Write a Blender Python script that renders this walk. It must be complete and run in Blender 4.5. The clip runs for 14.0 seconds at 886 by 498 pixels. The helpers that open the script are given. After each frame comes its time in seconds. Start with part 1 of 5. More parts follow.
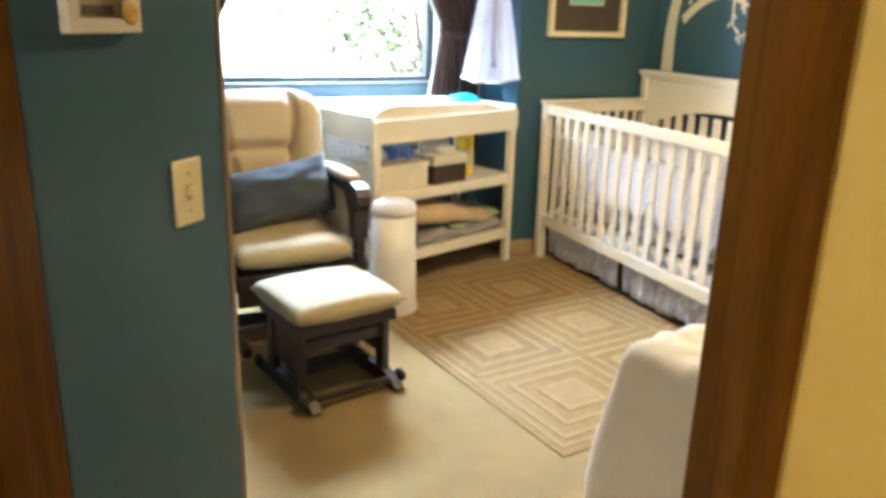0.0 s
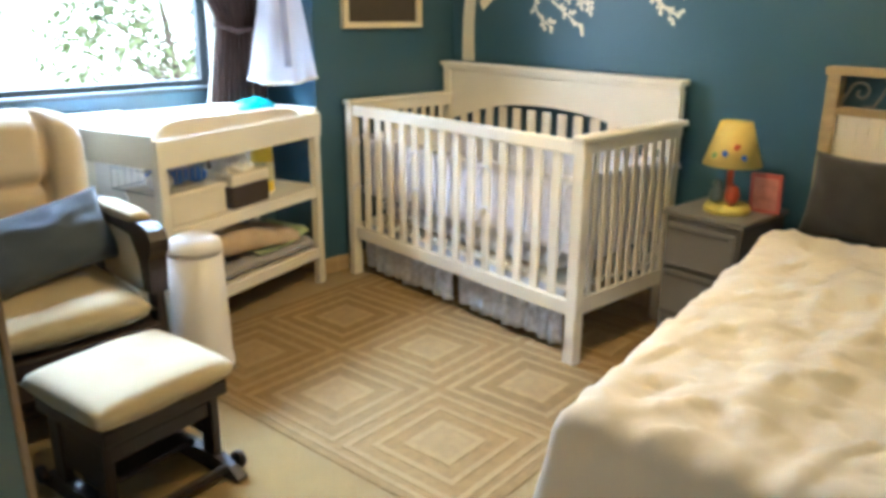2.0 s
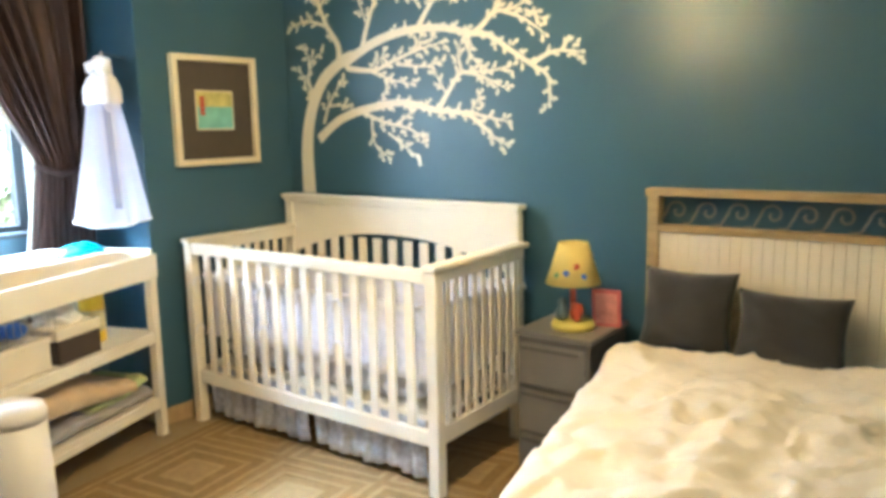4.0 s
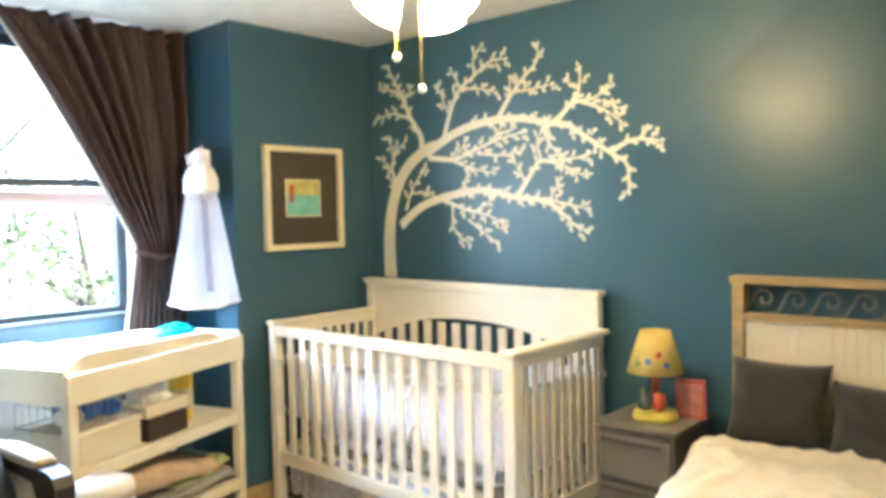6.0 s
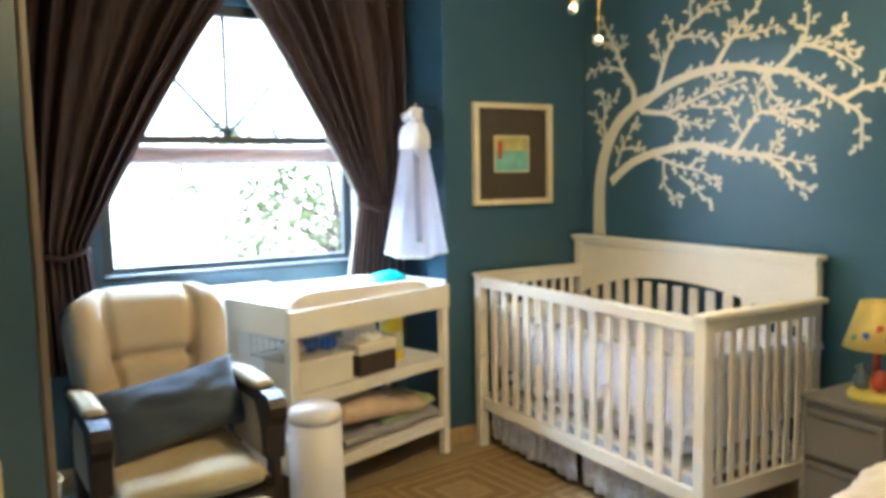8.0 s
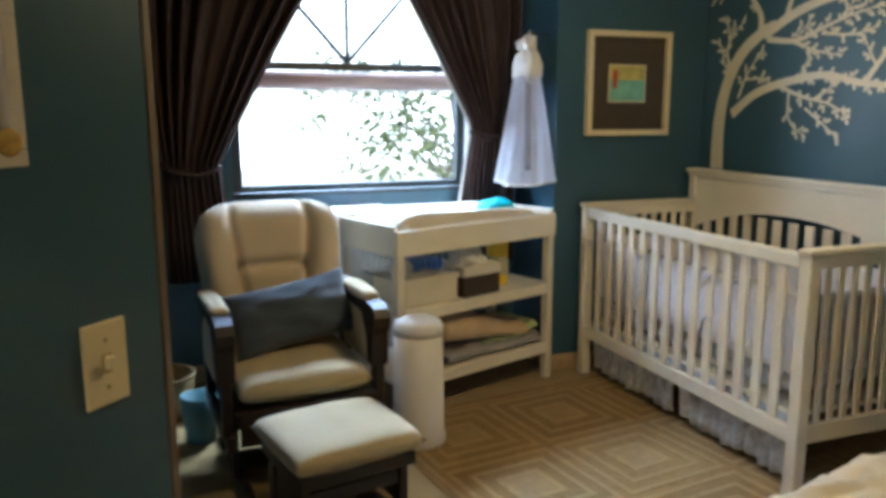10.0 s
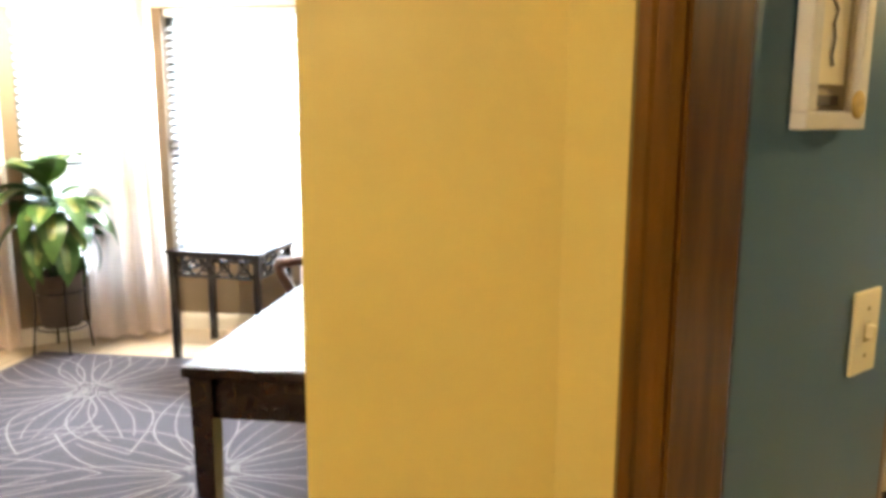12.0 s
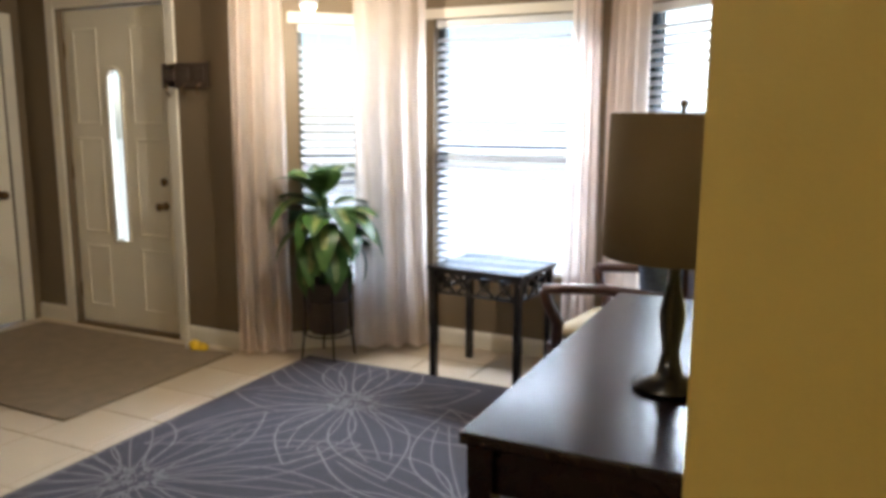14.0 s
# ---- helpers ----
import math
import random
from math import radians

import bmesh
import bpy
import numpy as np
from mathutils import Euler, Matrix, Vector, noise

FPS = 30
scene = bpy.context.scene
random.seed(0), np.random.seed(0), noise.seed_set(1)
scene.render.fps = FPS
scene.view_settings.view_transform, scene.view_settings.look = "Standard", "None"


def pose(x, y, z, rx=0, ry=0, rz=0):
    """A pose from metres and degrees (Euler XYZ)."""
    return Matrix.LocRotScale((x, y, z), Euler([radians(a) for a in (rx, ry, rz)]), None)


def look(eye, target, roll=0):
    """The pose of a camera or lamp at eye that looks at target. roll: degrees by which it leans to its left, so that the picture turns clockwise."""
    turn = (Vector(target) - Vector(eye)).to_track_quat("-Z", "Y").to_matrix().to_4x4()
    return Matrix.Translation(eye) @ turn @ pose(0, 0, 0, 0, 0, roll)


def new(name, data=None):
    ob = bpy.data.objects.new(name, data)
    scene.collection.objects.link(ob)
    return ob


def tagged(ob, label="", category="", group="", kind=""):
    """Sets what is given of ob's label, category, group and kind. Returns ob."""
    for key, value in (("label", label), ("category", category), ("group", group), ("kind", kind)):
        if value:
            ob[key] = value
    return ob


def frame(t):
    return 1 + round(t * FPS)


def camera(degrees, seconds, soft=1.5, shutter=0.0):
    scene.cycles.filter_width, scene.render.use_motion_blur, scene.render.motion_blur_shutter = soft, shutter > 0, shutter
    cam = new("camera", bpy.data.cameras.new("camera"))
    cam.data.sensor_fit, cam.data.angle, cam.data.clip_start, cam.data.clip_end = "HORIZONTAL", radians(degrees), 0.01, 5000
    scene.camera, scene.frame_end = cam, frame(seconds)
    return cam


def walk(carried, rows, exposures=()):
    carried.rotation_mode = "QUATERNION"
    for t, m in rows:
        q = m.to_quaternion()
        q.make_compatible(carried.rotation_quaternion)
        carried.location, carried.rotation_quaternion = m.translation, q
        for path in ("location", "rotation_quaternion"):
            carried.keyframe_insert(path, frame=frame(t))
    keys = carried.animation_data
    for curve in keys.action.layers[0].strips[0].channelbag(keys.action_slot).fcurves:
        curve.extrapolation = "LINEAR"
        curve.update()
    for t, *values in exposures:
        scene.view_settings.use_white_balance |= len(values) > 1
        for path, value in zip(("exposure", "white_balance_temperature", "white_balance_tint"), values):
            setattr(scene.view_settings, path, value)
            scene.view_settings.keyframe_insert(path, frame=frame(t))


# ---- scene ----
cam = camera(60.0, 14.0, soft=4.0)
PATH = [
    (0, (-2.881, -3.61, 1.314), (-2.104, -1.863, 0.729), 1.61),
    (0.5, (-2.831, -3.434, 1.32), (-2.018, -1.714, 0.702), 0.13),
    (1, (-2.797, -3.312, 1.316), (-1.916, -1.635, 0.672), -0.5),
    (1.5, (-2.79, -3.18, 1.336), (-1.738, -1.611, 0.678), -0.18),
    (2, (-2.842, -3.083, 1.324), (-1.57, -1.663, 0.718), 0.3),
    (2.5, (-2.867, -2.997, 1.32), (-1.426, -1.706, 0.813), -0.24),
    (3, (-2.82, -3.009, 1.345), (-1.275, -1.82, 0.898), -0.82),
    (5.5, (-2.825, -3.042, 1.385), (-1.277, -1.781, 1.265), -1.12),
    (6, (-2.847, -3.047, 1.382), (-1.363, -1.709, 1.289), -1.21),
    (6.5, (-2.877, -3.049, 1.386), (-1.452, -1.649, 1.28), -1.19),
    (7, (-2.83, -3.1, 1.387), (-1.52, -1.566, 1.234), -1.18),
    (7.5, (-2.748, -3.156, 1.383), (-1.648, -1.495, 1.213), -1.14),
    (10, (-2.68, -3.318, 1.336), (-1.996, -1.472, 0.983), -0.05),
    (10.5, (-2.723, -3.35, 1.328), (-2.445, -1.424, 0.865), -0.03),
    (11, (-2.800, -3.345, 1.296), (-2.873, -1.393, 0.869), -0.54),
    (11.5, (-3.000, -3.345, 1.290), (-3.170, -1.392, 0.892), 0.32),
    (12, (-3.185, -3.300, 1.290), (-3.442, -1.347, 0.944), 0.28),
    (12.5, (-3.262, -3.190, 1.290), (-3.694, -1.263, 0.974), 0.60),
    (13, (-3.308, -3.200, 1.315), (-3.902, -1.321, 0.974), 0.66),
    (13.5, (-3.356, -3.127, 1.315), (-4.102, -1.304, 0.967), 0.60),
    (14, (-3.395, -3.036, 1.319), (-4.246, -1.257, 0.988), 0.29),
]
EXPOSURES = [(0, 2.55, 5750, 10), (1, 2.3, 5650, 10), (2.5, 2.25, 5500, 10), (3, 2.4, 5500, 10), (5.5, 2.75, 5500, 10), (6.5, 2.7, 5550, 10), (7.5, 2.3, 5500, 10), (10, 1.2, 5550, 10), (10.5, 0.85, 5600, 10), (11, 1.3, 5700, 10), (11.5, 2.35, 6200, 10), (12, 2.65, 6350, 10), (12.5, 2.25, 6300, 10), (13, 1.8, 6100, 10), (13.5, 1.35, 6000, 10), (14, 1.05, 5900, 10)]
walk(cam, [(t, look(e, g, r)) for t, e, g, r in PATH], EXPOSURES)
WINDOW_W, BAY_W = 270.0, 250.0
FAN_W, HALL_W, PENDANT_W = 9.5, 13.0, 23.0

# ---- world, light ----
world = bpy.data.worlds.new("sky")
scene.world = world
world.use_nodes = True
wn = world.node_tree.nodes
sky = wn.new("ShaderNodeTexSky")
sky.sky_type = 'NISHITA'
sky.sun_disc = False
sky.sun_elevation = radians(52)
sky.sun_rotation = radians(180)
world.node_tree.links.new(sky.outputs[0], wn["Background"].inputs[0])
wn["Background"].inputs[1].default_value = 0.15
sun = new("sun", bpy.data.lights.new("sun", 'SUN'))
sun.data.energy, sun.data.angle, sun.data.color = 5.0, radians(0.5), (1.0, 0.95, 0.88)
sun.matrix_world = pose(0, 0, 6, 38, 0, 0)


def lamp_point(name, loc, watts, colour, r=0.05):
    ob = new(name, bpy.data.lights.new(name, 'POINT'))
    ob.data.energy, ob.data.color, ob.data.shadow_soft_size = watts, colour, r
    ob.location = loc
    return ob


def lamp_area(name, m, w, h, watts, colour):
    ob = new(name, bpy.data.lights.new(name, 'AREA'))
    ob.data.shape, ob.data.size, ob.data.size_y = 'RECTANGLE', w, h
    ob.data.energy, ob.data.color = watts, colour
    ob.matrix_world = m
    return ob


# added area lamps, hidden outside above the windows, standing in for sky light
lamp_area("bedroom_window_light", look((-1.6, 1.75, 2.95), (-1.74, 0.2, 1.0)), 1.8, 1.1, WINDOW_W, (0.64, 0.82, 1.0))
lamp_area("bay_window_light", look((-4.9, 2.3, 2.75), (-4.9, 0.5, 0.9)), 2.6, 1.1, BAY_W, (0.86, 0.93, 1.0))

# ---- materials ----


def mat(name, col, rough=0.6, var=0.12, scale=5.0, bump=0.1, bscale=120.0, metal=0.0, sheen=0.0, trans=0.0, emit=None, stretch=(1, 1, 1), coat=0.0, spec=0.5, dist=0.004, island=0.0):
    m = bpy.data.materials.new(name)
    m.use_nodes = True
    nt = m.node_tree
    b = nt.nodes["Principled BSDF"]
    tc = nt.nodes.new("ShaderNodeTexCoord")
    mp = nt.nodes.new("ShaderNodeMapping")
    mp.inputs["Scale"].default_value = stretch
    nt.links.new(tc.outputs["Object"], mp.inputs[0])
    n1 = nt.nodes.new("ShaderNodeTexNoise")
    n1.inputs["Scale"].default_value, n1.inputs["Detail"].default_value = scale, 5.0
    n2 = nt.nodes.new("ShaderNodeTexNoise")
    n2.inputs["Scale"].default_value, n2.inputs["Detail"].default_value = bscale, 3.0
    nt.links.new(mp.outputs[0], n1.inputs[0])
    nt.links.new(mp.outputs[0], n2.inputs[0])
    add = nt.nodes.new("ShaderNodeMath")
    add.operation = 'MULTIPLY_ADD'
    add.inputs[1].default_value = 0.35
    nt.links.new(n2.outputs[0], add.inputs[0])
    sub = nt.nodes.new("ShaderNodeMath")
    sub.operation = 'MULTIPLY_ADD'
    sub.inputs[1].default_value, sub.inputs[2].default_value = 1.5, -0.42
    nt.links.new(n1.outputs[0], sub.inputs[0])
    nt.links.new(sub.outputs[0], add.inputs[2])
    mx = nt.nodes.new("ShaderNodeMix")
    mx.data_type = 'RGBA'
    mx.inputs[6].default_value = (*[max(c * (1 - var), 0) for c in col], 1)
    mx.inputs[7].default_value = (*[min(c * (1 + var), 1) for c in col], 1)
    fac = add.outputs[0]
    if island:
        oi = nt.nodes.new("ShaderNodeObjectInfo")
        ia = nt.nodes.new("ShaderNodeMath")
        ia.operation = 'MULTIPLY_ADD'
        ia.inputs[1].default_value = island
        nt.links.new(oi.outputs["Random"], ia.inputs[0])
        nt.links.new(fac, ia.inputs[2])
        fac = ia.outputs[0]
    nt.links.new(fac, mx.inputs[0])
    nt.links.new(mx.outputs[2], b.inputs["Base Color"])
    b.inputs["Roughness"].default_value, b.inputs["Metallic"].default_value = rough, metal
    b.inputs["Sheen Weight"].default_value = sheen
    b.inputs["Coat Weight"].default_value = coat
    b.inputs["Specular IOR Level"].default_value = spec
    rr = nt.nodes.new("ShaderNodeMapRange")
    rr.inputs["To Min"].default_value, rr.inputs["To Max"].default_value = max(rough - 0.03, 0.02), min(rough + 0.06, 1)
    nt.links.new(n1.outputs[0], rr.inputs[0])
    nt.links.new(rr.outputs[0], b.inputs["Roughness"])
    if bump:
        bp = nt.nodes.new("ShaderNodeBump")
        bp.inputs["Strength"].default_value, bp.inputs["Distance"].default_value = bump, dist
        nt.links.new(n2.outputs[0], bp.inputs["Height"])
        nt.links.new(bp.outputs[0], b.inputs["Normal"])
    if emit:
        b.inputs["Emission Color"].default_value, b.inputs["Emission Strength"].default_value = (*emit[:3], 1), emit[3]
    if trans:
        tr = nt.nodes.new("ShaderNodeBsdfTranslucent")
        nt.links.new(mx.outputs[2], tr.inputs[0])
        ms = nt.nodes.new("ShaderNodeMixShader")
        ms.inputs[0].default_value = trans
        nt.links.new(b.outputs[0], ms.inputs[1])
        nt.links.new(tr.outputs[0], ms.inputs[2])
        nt.links.new(ms.outputs[0], nt.nodes["Material Output"].inputs[0])
    return m


def sheer(name, col, see):
    """Thin cloth that lets part of the light straight through."""
    m = mat(name, col, 0.9, 0.06, 9, 0.2, 300, trans=0.72)
    nt = m.node_tree
    tp = nt.nodes.new("ShaderNodeBsdfTransparent")
    ms = nt.nodes.new("ShaderNodeMixShader")
    ms.inputs[0].default_value = see
    last = nt.nodes["Material Output"].inputs[0].links[0].from_socket
    nt.links.new(last, ms.inputs[1])
    nt.links.new(tp.outputs[0], ms.inputs[2])
    nt.links.new(ms.outputs[0], nt.nodes["Material Output"].inputs[0])
    return m


def glass_mat():
    m = bpy.data.materials.new("window_glass")
    m.use_nodes = True
    b = m.node_tree.nodes["Principled BSDF"]
    b.inputs["Transmission Weight"].default_value, b.inputs["Roughness"].default_value, b.inputs["IOR"].default_value = 1.0, 0.0, 1.05
    return m


TEAL = mat("teal_wall_paint", (0.041, 0.099, 0.146), 0.32, 0.07, 1.3, 0.25, 260, dist=0.0015)
YELLOW = mat("yellow_wall_paint", (0.57, 0.43, 0.12), 0.5, 0.05, 1.2, 0.25, 220, dist=0.0015)
TAUPE = mat("taupe_wall_paint", (0.17, 0.125, 0.075), 0.55, 0.06, 1.5, 0.2, 220, dist=0.0015)
CEIL = mat("ceiling_texture_paint", (0.74, 0.70, 0.62), 0.9, 0.08, 14, 0.6, 90, dist=0.006)
CARPET = mat("beige_carpet", (0.29, 0.185, 0.052), 0.95, 0.18, 9, 0.8, 420, dist=0.006, sheen=0.2)
WOOD_TRIM = mat("stained_door_wood", (0.092, 0.034, 0.003), 0.22, 0.45, 7, 0.08, 60, stretch=(6, 6, 0.6), spec=0.3)
TRIM_PALE = mat("pale_oak_trim", (0.44, 0.31, 0.16), 0.45, 0.15, 8, 0.1, 80, stretch=(5, 5, 0.7))
WHITE_PAINT = mat("white_painted_wood", (0.77, 0.71, 0.59), 0.38, 0.04, 6, 0.06, 90)
WHITE_TRIM = mat("white_trim_paint", (0.74, 0.70, 0.62), 0.4, 0.05, 6, 0.06, 90)
DARK_WIN = mat("dark_window_frame", (0.035, 0.045, 0.05), 0.4, 0.15, 9, 0.05)
WIN_WHITE = mat("white_window_vinyl", (0.78, 0.80, 0.82), 0.4, 0.03, 6, 0.03)
GLASS = glass_mat()
TILE = mat("beige_floor_tile", (0.46, 0.37, 0.26), 0.3, 0.10, 4, 0.08, 40, island=0.25)
GROUT = mat("tile_grout", (0.10, 0.07, 0.045), 0.9, 0.15, 20, 0.3)

# ---- building blocks ----


def part(name, bm, material, parent=None, label="", smooth=False):
    me = bpy.data.meshes.new(name)
    bmesh.ops.recalc_face_normals(bm, faces=bm.faces)
    bm.to_mesh(me)
    bm.free()
    me.materials.append(material)
    if smooth:
        for p in me.polygons:
            p.use_smooth = True
    ob = new(name, me)
    if parent:
        ob.parent = parent
    if label:
        ob["label"] = label
    return ob


def thing(name, m, label, category, group=""):
    ob = new(name)
    ob.empty_display_size = 0.05
    ob.matrix_world = m
    return tagged(ob, label, category, group)


def shared(name, me, parent, m, label=""):
    ob = new(name, me)
    ob.parent = parent
    ob.matrix_basis = m
    if label:
        ob["label"] = label
    return ob


def box(bm, x0, x1, y0, y1, z0, z1, bevel=0.0, seg=2, m=None):
    r = bmesh.ops.create_cube(bm, size=1.0)
    vs = r["verts"]
    for v in vs:
        v.co = Vector(((x0 + x1) / 2 + v.co.x * (x1 - x0), (y0 + y1) / 2 + v.co.y * (y1 - y0), (z0 + z1) / 2 + v.co.z * (z1 - z0)))
    if m is not None:
        bmesh.ops.transform(bm, matrix=m, verts=vs)
    if bevel:
        es = list({e for v in vs for e in v.link_edges})
        bmesh.ops.bevel(bm, geom=es, offset=bevel, segments=seg, affect='EDGES', profile=0.5)
    return bm


def bx(*a, **k):
    return box(bmesh.new(), *a, **k)


def lathe(profile, n=24, bm=None, cx=0, cy=0):
    bm = bm or bmesh.new()
    rings = []
    for r, z in profile:
        rings.append([bm.verts.new((cx + r * math.cos(2 * math.pi * i / n), cy + r * math.sin(2 * math.pi * i / n), z)) for i in range(n)])
    for a, b in zip(rings, rings[1:]):
        for i in range(n):
            bm.faces.new((a[i], a[(i + 1) % n], b[(i + 1) % n], b[i]))
    if profile[0][0] > 0.0005:
        bm.faces.new(rings[0])
    if profile[-1][0] > 0.0005:
        bm.faces.new(rings[-1])
    return bm


def tube(points, radius, n=8, bm=None, taper=None):
    bm = bm or bmesh.new()
    pts = [Vector(p) for p in points]
    rings = []
    for i, p in enumerate(pts):
        d = (pts[min(i + 1, len(pts) - 1)] - pts[max(i - 1, 0)]).normalized()
        a = d.orthogonal().normalized() if i == 0 else (rings_a - rings_a.dot(d) * d).normalized()
        rings_a = a
        b = d.cross(a)
        r = radius if taper is None else radius + (taper - radius) * i / (len(pts) - 1)
        rings.append([bm.verts.new(p + r * (math.cos(2 * math.pi * k / n) * a + math.sin(2 * math.pi * k / n) * b)) for k in range(n)])
    for a, b in zip(rings, rings[1:]):
        for k in range(n):
            bm.faces.new((a[k], a[(k + 1) % n], b[(k + 1) % n], b[k]))
    bm.faces.new(rings[0])
    bm.faces.new(rings[-1])
    return bm


def slab(outline, axis, t0, t1, bm=None):
    """A flat outline given in the two other axes, extruded along axis."""
    bm = bm or bmesh.new()
    def at(p, t):
        return {"x": (t, p[0], p[1]), "y": (p[0], t, p[1]), "z": (p[0], p[1], t)}[axis]
    a = [bm.verts.new(at(p, t0)) for p in outline]
    b = [bm.verts.new(at(p, t1)) for p in outline]
    bm.faces.new(a)
    bm.faces.new(b)
    for i in range(len(a)):
        j = (i + 1) % len(a)
        bm.faces.new((a[i], a[j], b[j], b[i]))
    return bm


def sheet(fn, nu, nv, thick=0.0, bm=None):
    """A surface fn(u, v), u and v from 0 to 1, with a back side when thick."""
    bm = bm or bmesh.new()
    g = [[bm.verts.new(fn(i / nu, j / nv)) for j in range(nv + 1)] for i in range(nu + 1)]
    for i in range(nu):
        for j in range(nv):
            bm.faces.new((g[i][j], g[i + 1][j], g[i + 1][j + 1], g[i][j + 1]))
    if thick:
        bmesh.ops.recalc_face_normals(bm, faces=bm.faces)
        bmesh.ops.solidify(bm, geom=list(bm.faces), thickness=thick)
    return bm


def cushion(w, d, h, puff=0.25, n=14, wob=0.006, seed=0.0, soft=False):
    """A stuffed cushion w x d x h, resting on z = 0."""
    bm = bmesh.new()
    bmesh.ops.create_grid(bm, x_segments=n, y_segments=n, size=0.5)
    top = list(bm.verts)
    def shape(v, s):
        u, t = v.co.x * 2, v.co.y * 2
        e = max((1 - abs(u) ** 5) * (1 - abs(t) ** 5), 0) ** 0.42
        k = 1 - 0.05 * (1 - e)
        kx = ky = k
        if soft:
            e = max((1 - u * u) * (1 - t * t), 0) ** 0.45
            kx, ky = 1 - 0.09 * (1 - t * t) * u * u, 1 - 0.09 * (1 - u * u) * t * t
        z = h * 0.5 + s * h * 0.5 * e * (1 - puff * (u * u + t * t) * 0.5)
        z += wob * noise.noise(Vector((u * 2.3 + seed, t * 2.3, s * 3.0))) * e
        return Vector((u * w / 2 * kx, t * d / 2 * ky, z))
    geo = bmesh.ops.duplicate(bm, geom=list(bm.verts) + list(bm.edges) + list(bm.faces))
    low = [g for g in geo["geom"] if isinstance(g, bmesh.types.BMVert)]
    for v in top:
        v.co = shape(v, 1)
    for v in low:
        v.co = shape(v, -1)
    bmesh.ops.remove_doubles(bm, verts=list(bm.verts), dist=0.0015)
    return bm


def wall(name, p0, p1, material, thick=0.1, z0=0.0, z1=2.3, holes=(), label=""):
    """A wall whose face runs from p0 to p1; its thickness goes to the left of that way. holes: (s0, s1, z0, z1)."""
    a, b = Vector((*p0, 0)), Vector((*p1, 0))
    u = (b - a).normalized()
    n = Vector((-u.y, u.x, 0))
    m = Matrix((( u.x, n.x, 0, a.x), (u.y, n.y, 0, a.y), (0, 0, 1, 0), (0, 0, 0, 1)))
    length = (b - a).length
    cuts = sorted({0.0, length, *[h[0] for h in holes], *[h[1] for h in holes]})
    bm = bmesh.new()
    for s0, s1 in zip(cuts, cuts[1:]):
        mid = (s0 + s1) / 2
        spans, lo = [], z0
        for h in sorted([h for h in holes if h[0] < mid < h[1]], key=lambda h: h[2]):
            if h[2] > lo:
                spans.append((lo, h[2]))
            lo = h[3]
        if lo < z1:
            spans.append((lo, z1))
        for q0, q1 in spans:
            box(bm, s0, s1, 0, thick, q0, q1)
    ob = part(name, bm, material)
    ob.matrix_world = m
    return tagged(ob, label or "painted plaster wall", "wall", kind="structure")


def strip(name, p0, p1, material, h=0.085, t=0.014, z0=0.0, label="painted baseboard along the wall"):
    a, b = Vector((*p0, 0)), Vector((*p1, 0))
    u = (b - a).normalized()
    n = Vector((u.y, -u.x, 0))
    bm = bmesh.new()
    prof = [(0, 0), (t, 0), (t, h * 0.75), (t * 0.45, h), (0, h)]
    slab([(p[0], p[1] + z0) for p in prof], "x", 0, (b - a).length, bm)
    ob = part(name, bm, material)
    ob.matrix_world = Matrix(((u.x, n.x, 0, a.x), (u.y, n.y, 0, a.y), (0, 0, 1, 0), (0, 0, 0, 1)))
    return tagged(ob, label, "baseboard", kind="structure")


# ---- structure: bedroom ----
H = 2.30
tagged(part("floor", slab([(-3.1, 0.65), (0.16, 0.65), (0.16, -3.34), (-2.18, -3.34), (-2.392, -3.127), (-3.015, -2.505), (-3.1, -2.42)], "z", -0.1, 0.006), CARPET), "beige cut-pile bedroom carpet", "floor", kind="structure")
tagged(part("ceiling", bx(-3.2, 0.3, -3.45, 0.75, H, H + 0.1), CEIL), "white textured ceiling", "ceiling", kind="structure")
wall("wall_east", (0.06, 0.09), (0.06, -3.24), TEAL, label="teal painted wall behind crib and bed")
wall("wall_picture", (-0.82, 0.09), (0.16, 0.09), TEAL, 0.56, label="teal painted wall with framed picture")
wall("wall_window", (-3.10, 0.55), (-0.82, 0.55), TEAL, 0.14, holes=[(0.76, 2.00, 0.92, 2.20)], label="teal painted wall with the window")
wall("wall_closet", (-3.0, -2.35), (-3.0, 0.55), TEAL, label="teal painted wall beside the glider")
wall("wall_south", (0.16, -3.24), (-2.21, -3.24), TEAL, label="teal painted wall behind the bed")
wall("wall_switch", (-2.98, -2.47), (-2.69, -2.18), TEAL, 0.11, label="teal painted wall end with light switch")
DU = Vector((0.7071, -0.7071, 0))
DN = Vector((0.7071, 0.7071, 0))
JL = Vector((-3.05, -2.54, 0))        # hall edge of the door's first jamb
DOOR_W = 0.88


def dpt(s, d):
    p = JL + DU * s + DN * d
    return (p.x, p.y)


wall("wall_door_room", dpt(DOOR_W + 0.02, 0.1), dpt(DOOR_W + 0.27, 0.1), TEAL, -0.05, label="teal painted wall beside the door")
wall("wall_door_hall", dpt(DOOR_W + 0.02, 0.0), dpt(DOOR_W + 0.42, 0.0), YELLOW, 0.048, label="yellow painted hall wall beside the door")
wall("wall_over_door", dpt(-0.1, 0.0), dpt(DOOR_W + 0.05, 0.0), YELLOW, 0.1, z0=2.05, label="wall over the door opening")
wall("wall_hall_strip", dpt(-0.16, 0.0), dpt(-0.02, 0.0), YELLOW, 0.1, label="narrow yellow wall beside the door")
HC = dpt(-0.16, 0.0)
